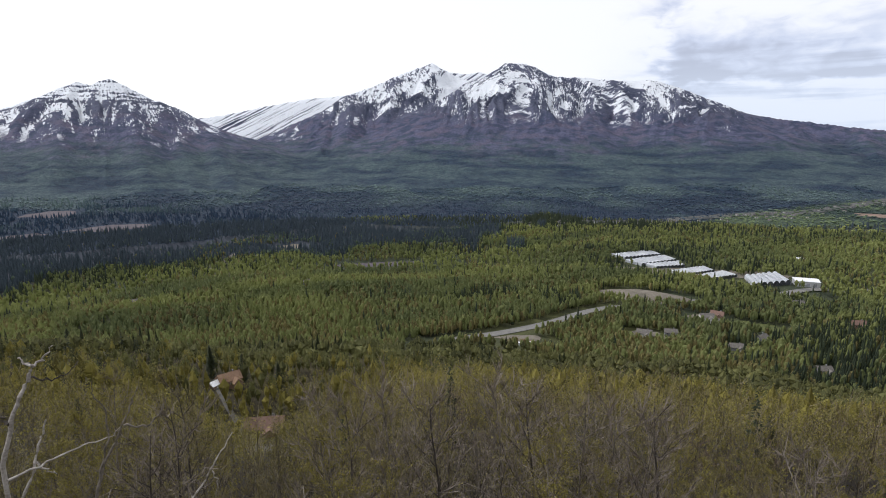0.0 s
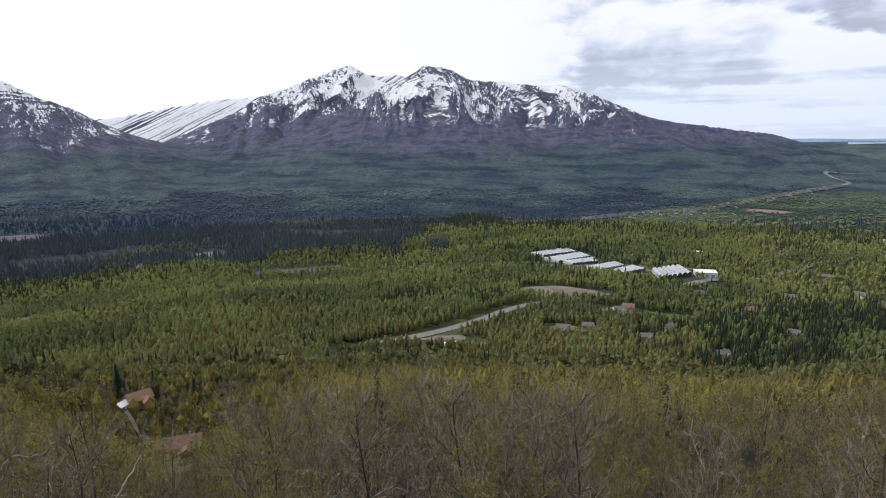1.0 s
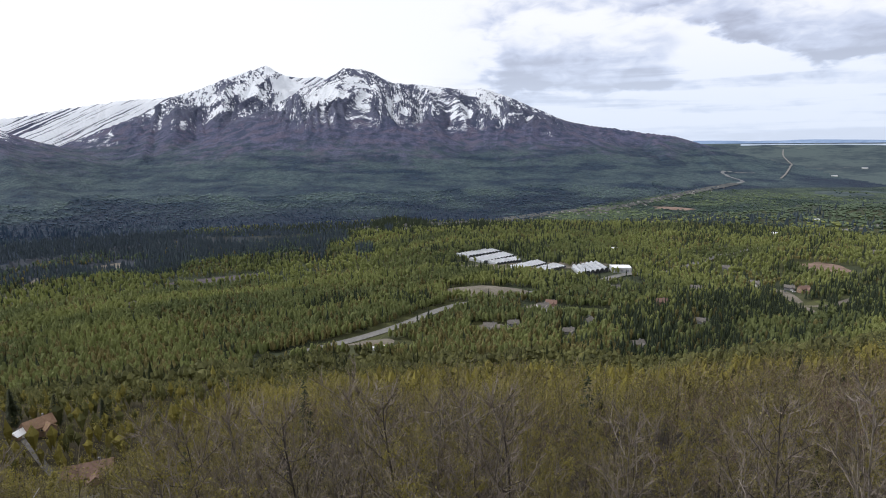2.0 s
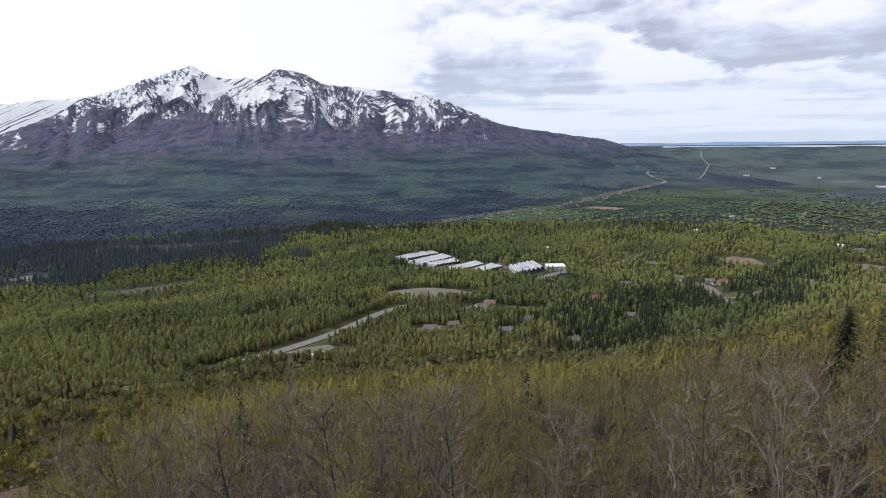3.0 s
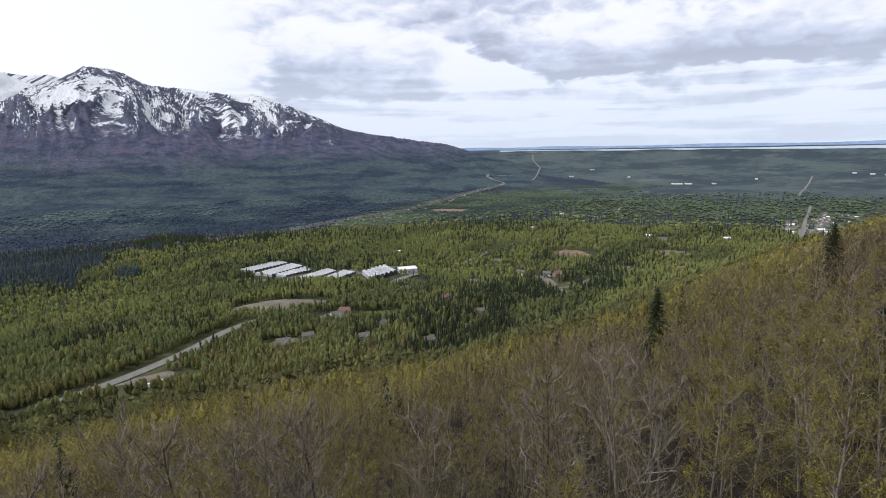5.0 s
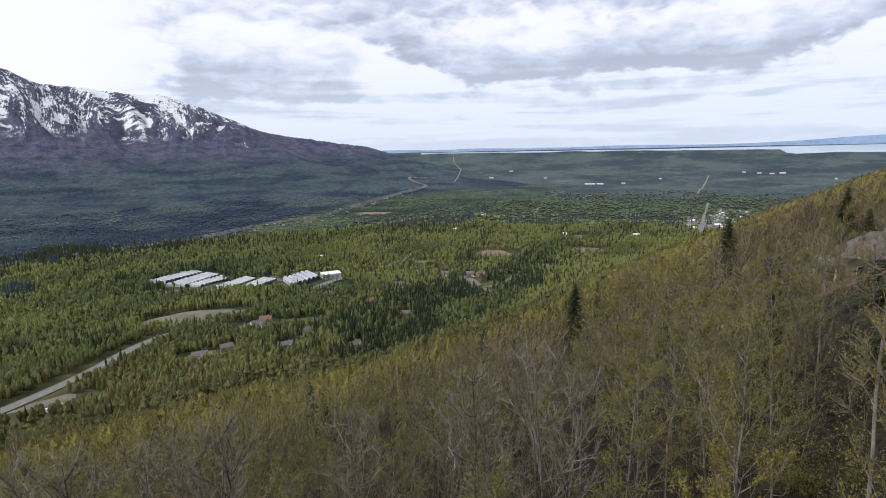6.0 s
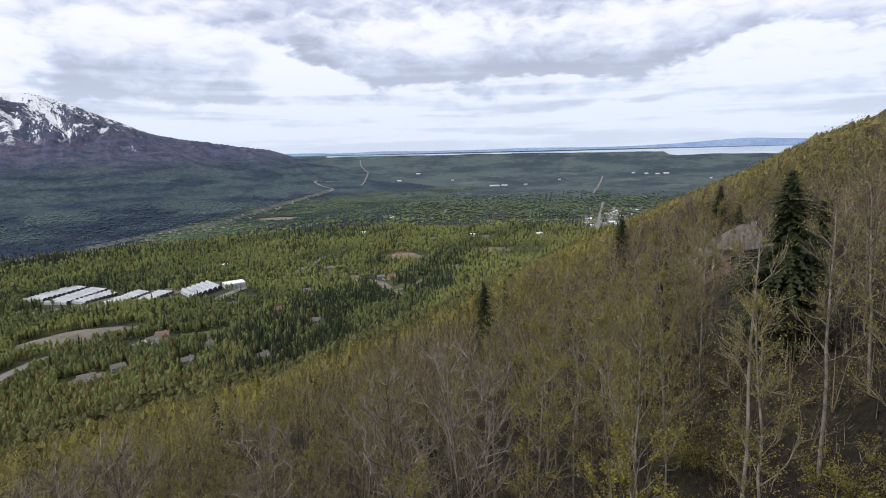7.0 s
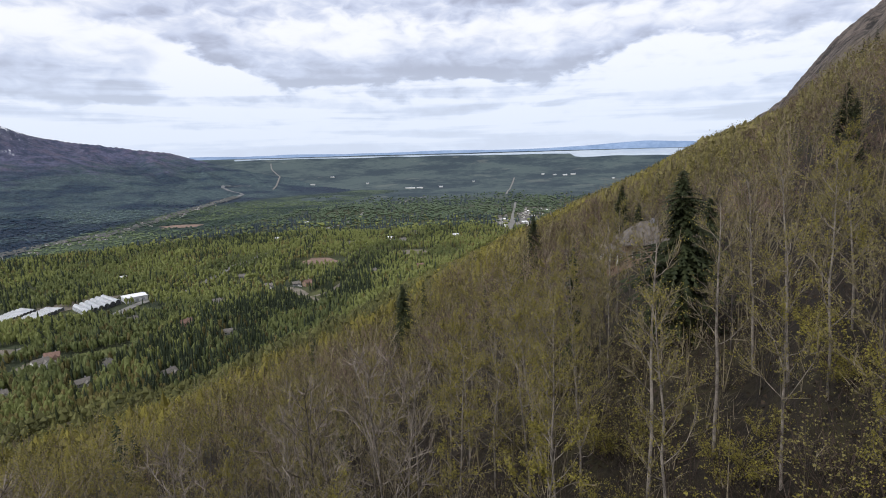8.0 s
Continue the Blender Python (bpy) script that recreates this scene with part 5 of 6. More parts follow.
def puffs(soup, P, h, wide, tint, n, size, upright=0.25):
    """Rounded airy crowns: small clumps, thickest near the outside and the top."""
    m = len(P)
    if not m:
        return
    d = unit(m * n).reshape(m, n, 3)
    d[..., 2] = np.where(RNG.random((m, n)) < .7, np.abs(d[..., 2]), d[..., 2])
    k = RNG.uniform(.3, 1.0, (m, n)) ** .5 * RNG.uniform(.85, 1.12, (m, n))
    lump = 1 + .22 * np.sin(d[..., 0] * 5 + tint[:, None] * 40) * np.sin(d[..., 1] * 5 + tint[:, None] * 70)
    k = k * lump
    w = wide[:, None]
    c = np.stack([P[:, :1] + d[..., 0] * k * w, P[:, 1:2] + d[..., 1] * k * w, P[:, 2:3] + h[:, None] * (.58 + .42 * d[..., 2] * k)], -1).reshape(-1, 3)
    cards(soup, c, (size[:, None] * RNG.uniform(.6, 1.3, (m, n))).ravel(), np.repeat(tint, n), upright)


def brush(soup, P, h, wide, tint, n, thick):
    """A bare crown: a haze of fine rising twigs."""
    m = len(P)
    if not m:
        return
    d = unit(m * n).reshape(m, n, 3)
    d[..., 2] = np.where(RNG.random((m, n)) < .7, np.abs(d[..., 2]), d[..., 2])
    k = RNG.uniform(.2, 1.0, (m, n)) ** .5
    w = wide[:, None]
    a = np.stack([P[:, :1] + d[..., 0] * k * w, P[:, 1:2] + d[..., 1] * k * w, P[:, 2:3] + h[:, None] * (.5 + .4 * d[..., 2] * k)], -1)
    way = d * np.array([1, 1, .35]) + RNG.normal(0, .35, (m, n, 3)) + np.array([0, 0, .75])
    b = a + way * (h[:, None] * RNG.uniform(.07, .16, (m, n)))[..., None]
    off = np.cross(way, RNG.normal(size=(m, n, 3)))
    off = off / (np.linalg.norm(off, axis=-1, keepdims=True) + 1e-9) * thick[:, None, None]
    a, b, off = a.reshape(-1, 3), b.reshape(-1, 3), off.reshape(-1, 3)
    soup.tris(a - off, a + off, b, np.repeat(tint, n))


def stuff_thing(name, label, category):
    return tagged(new(name), label, category, kind="stuff")


NEAR = 47.0


def build_hillside_wood():
    wood = stuff_thing("birch_wood", "hillside wood of budding brown-olive birches and alders", "wood")
    tw, br, gr, nd, bare, lower = (Soup() for _ in range(6))
    for n, r0, r1, nt, nf in ((3300, NEAR, 150, 22, 80), (6800, 150, 320, 5, 44), (23000, 320, 720, 0, 17), (5200, 720, 1500, 0, 12)):
        az, r, x, y = scatter(n, -113, 50, r0, r1, 2.0 if r0 < 300 else 1.5)
        z, hill, who, _, _, _ = full_terrain(x, y)
        ok = (hill | (r <= 450)) & (who < 0) & ~is_clear(x, y, 2.0, 6.0) & (z < 9 + 22 * RNG.random(len(z)) ** 3 + 10 * vnoise(x / 60, y / 60, 93))
        az, r, x, y, z = az[ok], r[ok], x[ok], y[ok], z[ok]
        P = np.stack([x, y, z - .2], 1)
        m = len(P)
        spr = RNG.random(m) < 0.006 + .012 * smooth(r, 150, 300) + 0.10 * smooth(az, 5, 30) * smooth(r, 200, 350) + .2 * smooth(r, 300, 430) * smooth(vnoise(x / 40, y / 40, 98), .4, .65) * smooth(az, -66, -50)
        spr &= ~((az > 12) & (az < 28) & (r < 300))
        green = smooth(vnoise(x / 38, y / 38, 91) * .7 + vnoise(x / 11, y / 11, 92) * .4 + .18 + .24 * smooth(az, -12, 30) + .2 * smooth(az, 5, 25) * smooth(r, 180, 300) + .34 * smooth(r, 90, 400) * smooth(az, -82, -45) + .12 * smooth(r, 230, 450) * smooth(az, -68, -45) - .25 * smooth(z, -25, 10) - .3 * smooth(-az, 62, 82), .36, .78)
        isg = RNG.random(m) < green
        bald = ~isg & (RNG.random(m) < .2 + .5 * smooth(vnoise(x / 26, y / 26, 94), .5, .7)) & (r < 420)
        h = (4.5 + 9.5 * RNG.random(m) ** 1.2) * (.8 + .45 * vnoise(x / 24, y / 24, 97)) * (1 - .4 * smooth(z, 0, 30)) * np.where((az > 15.5) & (az < 26) & (r < 205), .72, 1.0)
        wide = h * RNG.uniform(.2, .3, m)
        tint = np.clip(.48 + 1.0 * (vnoise(x / 17, y / 17, 95) - .5) + .7 * (vnoise(x / 60, y / 60, 96) - .5) + RNG.normal(0, .3, m), 0, 1)
        thick = .016 + .00016 * r
        size = .055 + .00085 * r
        down = RNG.random(m) < smooth(r, 190, 340) * smooth(az, -76, -58)
        for sel, fk in ((~spr & ~isg & ~bald, br), (~spr & isg & ~down, gr), (~spr & isg & down, lower)):
            if r0 < 150:
                twiggy(tw, fk, P[sel], h[sel], wide[sel], tint[sel], nt, nf // 2, thick[sel], size[sel])
                puffs(fk, P[sel], h[sel], wide[sel], tint[sel], nf // 2 + 10, size[sel])
            else:
                if nt:
                    twiggy(tw, fk, P[sel], h[sel], wide[sel], tint[sel], nt, 1, thick[sel], size[sel])
                puffs(fk, P[sel], h[sel], wide[sel] * 1.05, tint[sel], nf, size[sel], .6)
                # inner mass tinted darker: the shade inside a crown, put into its colour
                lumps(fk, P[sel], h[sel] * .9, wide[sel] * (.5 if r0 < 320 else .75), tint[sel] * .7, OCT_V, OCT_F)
        sel = ~spr & bald
        if nt:
            twiggy(tw, br, P[sel], h[sel], wide[sel], tint[sel], nt, 4, thick[sel], size[sel])
        brush(bare, P[sel], h[sel], wide[sel], tint[sel], nf * 3 // 2, thick[sel] * .8)
        if r0 < 320:
            fronds(nd, P[spr], h[spr] * 1.1, h[spr] * .15, tint[spr], 150 if r0 < 100 else 80)
        else:
            cones(nd, P[spr], h[spr] * 1.1, h[spr] * .13, tint[spr], 3, 5)
    # scattered spruces at the upper edge of the wood
    az, r, x, y = scatter(420, -108, -90, 120, 700, 1.2)
    z = ground_z(x, y)
    ok = (z > 6) & (z < 34) & (RNG.random(len(z)) < .5)
    P, h = np.stack([x, y, z - .3], 1)[ok], RNG.uniform(4, 9, ok.sum())
    fronds(nd, P, h, h * .15, RNG.random(len(h)), 60)
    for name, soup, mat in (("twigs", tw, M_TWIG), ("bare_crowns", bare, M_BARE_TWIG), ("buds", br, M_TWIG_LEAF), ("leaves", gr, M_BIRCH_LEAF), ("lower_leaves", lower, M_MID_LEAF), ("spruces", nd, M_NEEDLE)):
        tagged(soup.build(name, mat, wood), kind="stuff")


def build_valley_forest():
    forest = stuff_thing("valley_forest", "fresh green birch forest with dark spruces on the valley floor", "forest")
    leaf, hazy_leaf, hazier_leaf, nd, hazy_nd, tw, brown, slope_leaf, slope_nd = (Soup() for _ in range(9))
    for n, r0, r1, nl in ((42000, 430, 820, 13), (43000, 820, 1400, 4), (38000, 1400, 2700, 0)):
        az, r, x, y = scatter(n, -100, 49, r0, r1, 1.35)
        z, hill, who, _, _, _ = full_terrain(x, y)
        ok = ~hill & (r > 450) & (z < 25 + 70 * (vnoise(x / 90, y / 90, 17) - .5) - 150 * RNG.random(len(z)) ** .7) & ~is_clear(x, y, 2.0, 7.0 if r0 < 1000 else 4.0)
        ok &= RNG.random(len(z)) > smooth(r, 1750, 2680)                         # thins out into the open plain
        ok &= (who < 0) | ((z < -168 + 14 * vnoise(x / 120, y / 120, 112)) & (r < 2400))
        az, r, x, y, z, who = (q[ok] for q in (az, r, x, y, z, who))
        m = len(x)
        P = np.stack([x, y, z - .3], 1)
        # stands run in bands along the valley
        along, across = .96 * x + .28 * y, .96 * y - .28 * x
        stand = vnoise(along / 300, across / 90, 101) * .62 + vnoise(along / 80, across / 28, 102) * .38
        dark = smooth(stand, .5, .58) * .54 + .025
        dark = np.where(who >= 0, .004 + .03 * smooth(vnoise(x / 260, z / 13, 104) * .7 + vnoise(x / 70, z / 5, 105) * .3, .48, .66), dark + .1 * smooth(-az, 22, 32) * (1 - smooth(-az, 62, 70)) * (1 - smooth(r, 850, 1100)))
        flats = spruce_flats(az, r)
        dark = dark * (1 - .75 * smooth(az, 2, 12) * (1 - smooth(r, 860, 930))) * (1 - .4 * smooth(r, 780, 880))
        band = smooth(r, 1180, 1260) * (1 - smooth(r, 1500, 1800)) * (.4 + .6 * smooth(vnoise(x / 200, y / 120, 108), .3, .6)) * (.25 + .75 * smooth(az, -32, -12))
        dark = np.clip(dark + flats * (.9 - .6 * smooth(vnoise(x / 90, y / 60, 107), .6, .75)) + band, .004, .98)
        dark = dark * (1 - .93 * smooth(r, 1700, 2600))
        spr = RNG.random(m) < dark
        h = np.where(spr, RNG.uniform(9, 20, m), RNG.uniform(11, 18, m)) * np.where(who >= 0, np.where(spr, .5 + .3 * spruce_flats(az, r), .66), 1)
        tint = np.clip(.66 + 2.4 * (vnoise(along / 150, across / 50, 103) - .5) + RNG.normal(0, .08, m), 0, 1)
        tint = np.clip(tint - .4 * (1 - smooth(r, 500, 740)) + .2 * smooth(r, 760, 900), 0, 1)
        tint = np.where(who >= 0, np.clip(RNG.normal(.5, .3, m), 0, 1), tint)
        big = 1.0 + .25 * smooth(r, 1200, 2200)
        wide = h * RNG.uniform(.17, .25, m) * big
        card = np.where(spr, 0, 1) * (.62 + .6 * smooth(r, 500, 1400))
        b = ~spr
        # the farther off, the more crowns take the leaf colours with painted haze
        in_haze = RNG.random(m) < smooth(r, 1150, 1750)
        deep_haze = RNG.random(m) < smooth(r, 2200, 3100)
        slope = who >= 0
        if r0 < 1400:
            late = b & (RNG.random(m) < .05 + .25 * smooth(vnoise(x / 60, y / 60, 111), .5, .75) + .4 * (1 - smooth(r, 470, 700)))
            b = b & ~late
            puffs(brown, P[late], h[late] * .85, wide[late] * 1.1, tint[late], nl + 9, card[late] * .55, .6)
            # darker tint within, painted as the crown's inner shade
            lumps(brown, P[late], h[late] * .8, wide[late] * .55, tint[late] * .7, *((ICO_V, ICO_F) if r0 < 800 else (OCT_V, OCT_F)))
            near = r < 660
            for w, sp in ((b & (flats > .3), hazy_leaf), (b & (flats <= .3), leaf)):
                # here too the inner mass has crown shade painted in by a lower tint
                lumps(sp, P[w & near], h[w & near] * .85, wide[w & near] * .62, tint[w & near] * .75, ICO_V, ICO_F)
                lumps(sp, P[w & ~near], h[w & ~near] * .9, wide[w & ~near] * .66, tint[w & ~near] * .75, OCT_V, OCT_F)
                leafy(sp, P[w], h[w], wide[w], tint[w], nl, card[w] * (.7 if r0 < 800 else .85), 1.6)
            for w, sp in ((spr & (flats > .3), hazy_nd), (spr & (flats <= .3), nd)):
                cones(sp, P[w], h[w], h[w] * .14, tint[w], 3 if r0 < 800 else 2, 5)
        else:
            for w, sp in ((b & in_haze & deep_haze & ~slope, hazier_leaf), (b & in_haze & ~deep_haze & ~slope, hazy_leaf), (b & ~in_haze & ~slope, leaf), (b & slope, slope_leaf)):
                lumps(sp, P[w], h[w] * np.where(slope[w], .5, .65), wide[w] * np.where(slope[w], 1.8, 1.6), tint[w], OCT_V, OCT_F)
            for w, sp in ((spr & ~slope, hazy_nd), (spr & slope, slope_nd)):
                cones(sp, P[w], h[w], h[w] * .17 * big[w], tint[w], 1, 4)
        if r0 < 820:
            Q, hh = P[b], h[b]
            s = np.tile(np.array([[.13, .05, 0]]), (len(Q), 1))
            tw.tris(Q - s, Q + s, Q + np.stack([hh * 0, hh * 0, hh * .9], 1), tint[b])
    for name, soup, mat in (("birches", leaf, M_VALLEY_LEAF), ("budding_birches", brown, M_TWIG_LEAF), ("far_birches", hazy_leaf, M_HAZY_LEAF), ("plain_birches", hazier_leaf, M_HAZIER_LEAF), ("slope_birches", slope_leaf, M_SLOPE_LEAF), ("slope_spruces", slope_nd, M_SLOPE_NEEDLE), ("spruces", nd, M_VALLEY_NEEDLE), ("far_spruces", hazy_nd, M_HAZY_NEEDLE), ("stems", tw, M_TWIG)):
        tagged(soup.build(name, mat, forest), kind="stuff")


build_hillside_wood()
build_valley_forest()


# ---- the trees close to the bluff, each a thing with its parts ----
def tube(soup, pts, rad, sides, tint):
    """A tapering stem through pts."""
    pts, rad = np.asarray(pts, float), np.asarray(rad, float)
    t = np.gradient(pts, axis=0)
    t /= np.linalg.norm(t, axis=1, keepdims=True) + 1e-9
    ref = np.where(np.abs(t[:, 2:3]) > .9, np.array([[1.0, 0, 0]]), np.array([[0, 0, 1.0]]))
    a = np.cross(t, ref)
    a /= np.linalg.norm(a, axis=1, keepdims=True) + 1e-9
    b = np.cross(t, a)
    ang = np.arange(sides) * math.tau / sides
    ring = pts[:, None] + rad[:, None, None] * (a[:, None] * np.cos(ang)[None, :, None] + b[:, None] * np.sin(ang)[None, :, None])
    nxt = np.roll(ring, -1, 1)
    p, q, u, v = (w.reshape(-1, 3) for w in (ring[:-1], nxt[:-1], ring[1:], nxt[1:]))
    soup.tris(p, q, v, tint)
    soup.tris(p, v, u, tint)


def birch_parts(rs, h, leafiness, spread, limb_count, low):
    """A young birch or alder: stem, limbs, twigs and young leaves."""
    stem, limbs, twigs, leaves = Soup(), [], Soup(), Soup()
    k = np.linspace(0, 1, 9)
    lean = rs.normal(0, .04, 2)
    wob = np.cumsum(rs.normal(0, .006, (9, 2)), 0) * h
    line = np.stack([lean[0] * h * k ** 1.5 + wob[:, 0], lean[1] * h * k ** 1.5 + wob[:, 1], h * k - .6 * (k == 0)], 1)
    r0 = h * rs.uniform(.0048, .0068)
    tube(stem, line, r0 * (1 - k) ** .8 + .012, 7, .5)
    ends, starts = [], []
    for i in range(limb_count):
        f = low + (.97 - low) * (i + rs.random()) / limb_count
        base = np.array([np.interp(f, k, line[:, j]) for j in range(3)])
        th, up = i * 2.4 + rs.uniform(-.5, .5), rs.uniform(.6, 1.5)
        L = h * spread * (1.1 - f) ** .75 * rs.uniform(.6, 1.15) + .3
        way = np.array([math.cos(th), math.sin(th), up])
        way /= np.linalg.norm(way)
        u = np.linspace(0, 1, 5)[:, None]
        bend = rs.normal(0, .07, 3) * L
        pts = base + way * L * u + np.array([0, 0, .22 * L]) * u ** 2 + bend * np.sin(u * 3.1)
        rl = max(r0 * (1 - f) * .58, .02)
        limbs.append(Soup())
        tube(limbs[-1], pts, np.linspace(rl, .012, 5), 4, .5)
        for j in range(5):
            g = rs.uniform(.25, .98)
            p0 = np.array([np.interp(g, u[:, 0], pts[:, c]) for c in range(3)])
            w2 = way * .8 + rs.normal(0, .55, 3) + np.array([0, 0, .35])
            w2 /= np.linalg.norm(w2)
            l2 = L * rs.uniform(.25, .5)
            tip = p0 + w2 * l2
            midp = (p0 + tip) / 2 + rs.normal(0, .05, 3) * l2
            tube(twigs, [p0, midp, tip], [.018, .014, .008], 3, rs.random())
            starts += [p0, midp]
            ends += [midp, tip]
        starts.append(pts[3])
        ends.append(pts[4])
    S, E = np.array(starts), np.array(ends)
    n = 6 * len(S)
    i = rs.integers(0, len(S), n)
    g = rs.random((n, 1))
    p0 = S[i] * (1 - g) + E[i] * g
    w = (E - S)[i]
    w = w / (np.linalg.norm(w, axis=1, keepdims=True) + 1e-9) + rs.normal(0, .38, (n, 3)) + np.array([0, 0, .45])
    l3 = rs.uniform(.18, .5, (n, 1)) * h / 11
    tip = p0 + w * l3
    off = np.cross(w, rs.normal(size=(n, 3)))
    off = off / (np.linalg.norm(off, axis=1, keepdims=True) + 1e-9) * .0095
    twigs.tris(p0 - off, p0 + off, tip, rs.random(n))
    m = int(n * leafiness * 3.6)
    q = rs.integers(0, n, m)
    c = p0[q] + (tip - p0)[q] * rs.uniform(.3, 1.05, (m, 1)) + rs.normal(0, .03, (m, 3))
    cards(leaves, c, rs.uniform(.026, .054, m), np.clip(rs.normal(.5, .25, m), 0, 1))
    return stem, limbs, twigs, leaves


def birch(seed, h, leafiness, spread, limb_count, low, bark, leaf, label, split=False):
    rs = np.random.default_rng(seed)
    thing = tagged(new("birch_tree"), label, "tree", "birches on the slope below the bluff")
    stem, limbs, twigs, leaves = birch_parts(rs, h, leafiness, spread, limb_count, low)
    stem.build("trunk", bark, thing)
    for one in limbs:
        one.build("limb", bark, thing) if split else None
    if not split:
        whole = Soup()
        whole.v, whole.t = sum((one.v for one in limbs), []), sum((one.t for one in limbs), [])
        tagged(whole.build("branchwork", bark, thing), kind="stuff")
    tagged(twigs.build("twig_mass", M_PALE_TWIG if leafiness < .3 else M_TWIG, thing), kind="stuff")
    tagged(leaves.build("foliage", leaf, thing), kind="stuff")
    return thing


def spruce(seed, h, wide, label, fullness=1.0, ragged=.5, taper=1.0, segs=5):
    rs = np.random.default_rng(seed)
    thing = tagged(new("spruce_tree"), label, "tree")
    stem, nd = Soup(), Soup()
    tube(stem, [(0, 0, -.8), (0, 0, h * .5), (0, 0, h)], [h * .013, h * .008, .015], 7, .5)
    n = int(210 * fullness * h / 10)
    f = np.sort(rs.random(n) ** .85)
    th = np.arange(n) * 2.399 + rs.normal(0, .3, n)
    uneven = 1 - ragged / 2 + ragged * vnoise(np.cos(th) * 1.5 + seed, f * 9 + np.sin(th) * 1.5, seed)
    L = wide * np.minimum((1.03 - f) * taper, 1.0) ** .9 * uneven * rs.uniform(.7, 1.15, n) + .15
    z0 = h * (.06 + .93 * f)
    c, s = np.cos(th), np.sin(th)
    for j in range(segs):                                               # every bough: needle sprays to both sides and hanging under it
        u0, u1 = j / segs, (j + 1) / segs
        for side in (-1, 1):
            for rep in range(2):
                sp = np.minimum(rs.uniform(.2, .45, n) * L, rs.uniform(.3, .6, n)) * (1.15 - u0)
                a = np.stack([c * L * u0, s * L * u0, z0 + L * (.12 * u0 - .32 * u0 ** 2)], 1)
                b = np.stack([c * L * u1, s * L * u1, z0 + L * (.12 * u1 - .32 * u1 ** 2)], 1)
                o = np.stack([-s * side * sp + c * sp * .7, c * side * sp + s * sp * .7, -sp * rs.uniform(.1, .9, n) + .1 * rep * sp], 1)
                nd.tris(a, b, (a + b) / 2 + o, np.clip(rs.normal(.5, .25, n), 0, 1))
    stem.build("trunk", M_DARK_BARK, thing)
    nd.build("crown", M_NEEDLE, thing)
    return thing


def stand(thing, az, r, turn=0.0, scale=1.0, lean=0.0):
    x, y = polar(az, r)
    thing.matrix_basis = pose(float(x), float(y), float(ground_z(x, y)[0]), lean, 0, turn) @ Matrix.Diagonal((scale, scale, scale, 1))
    return thing


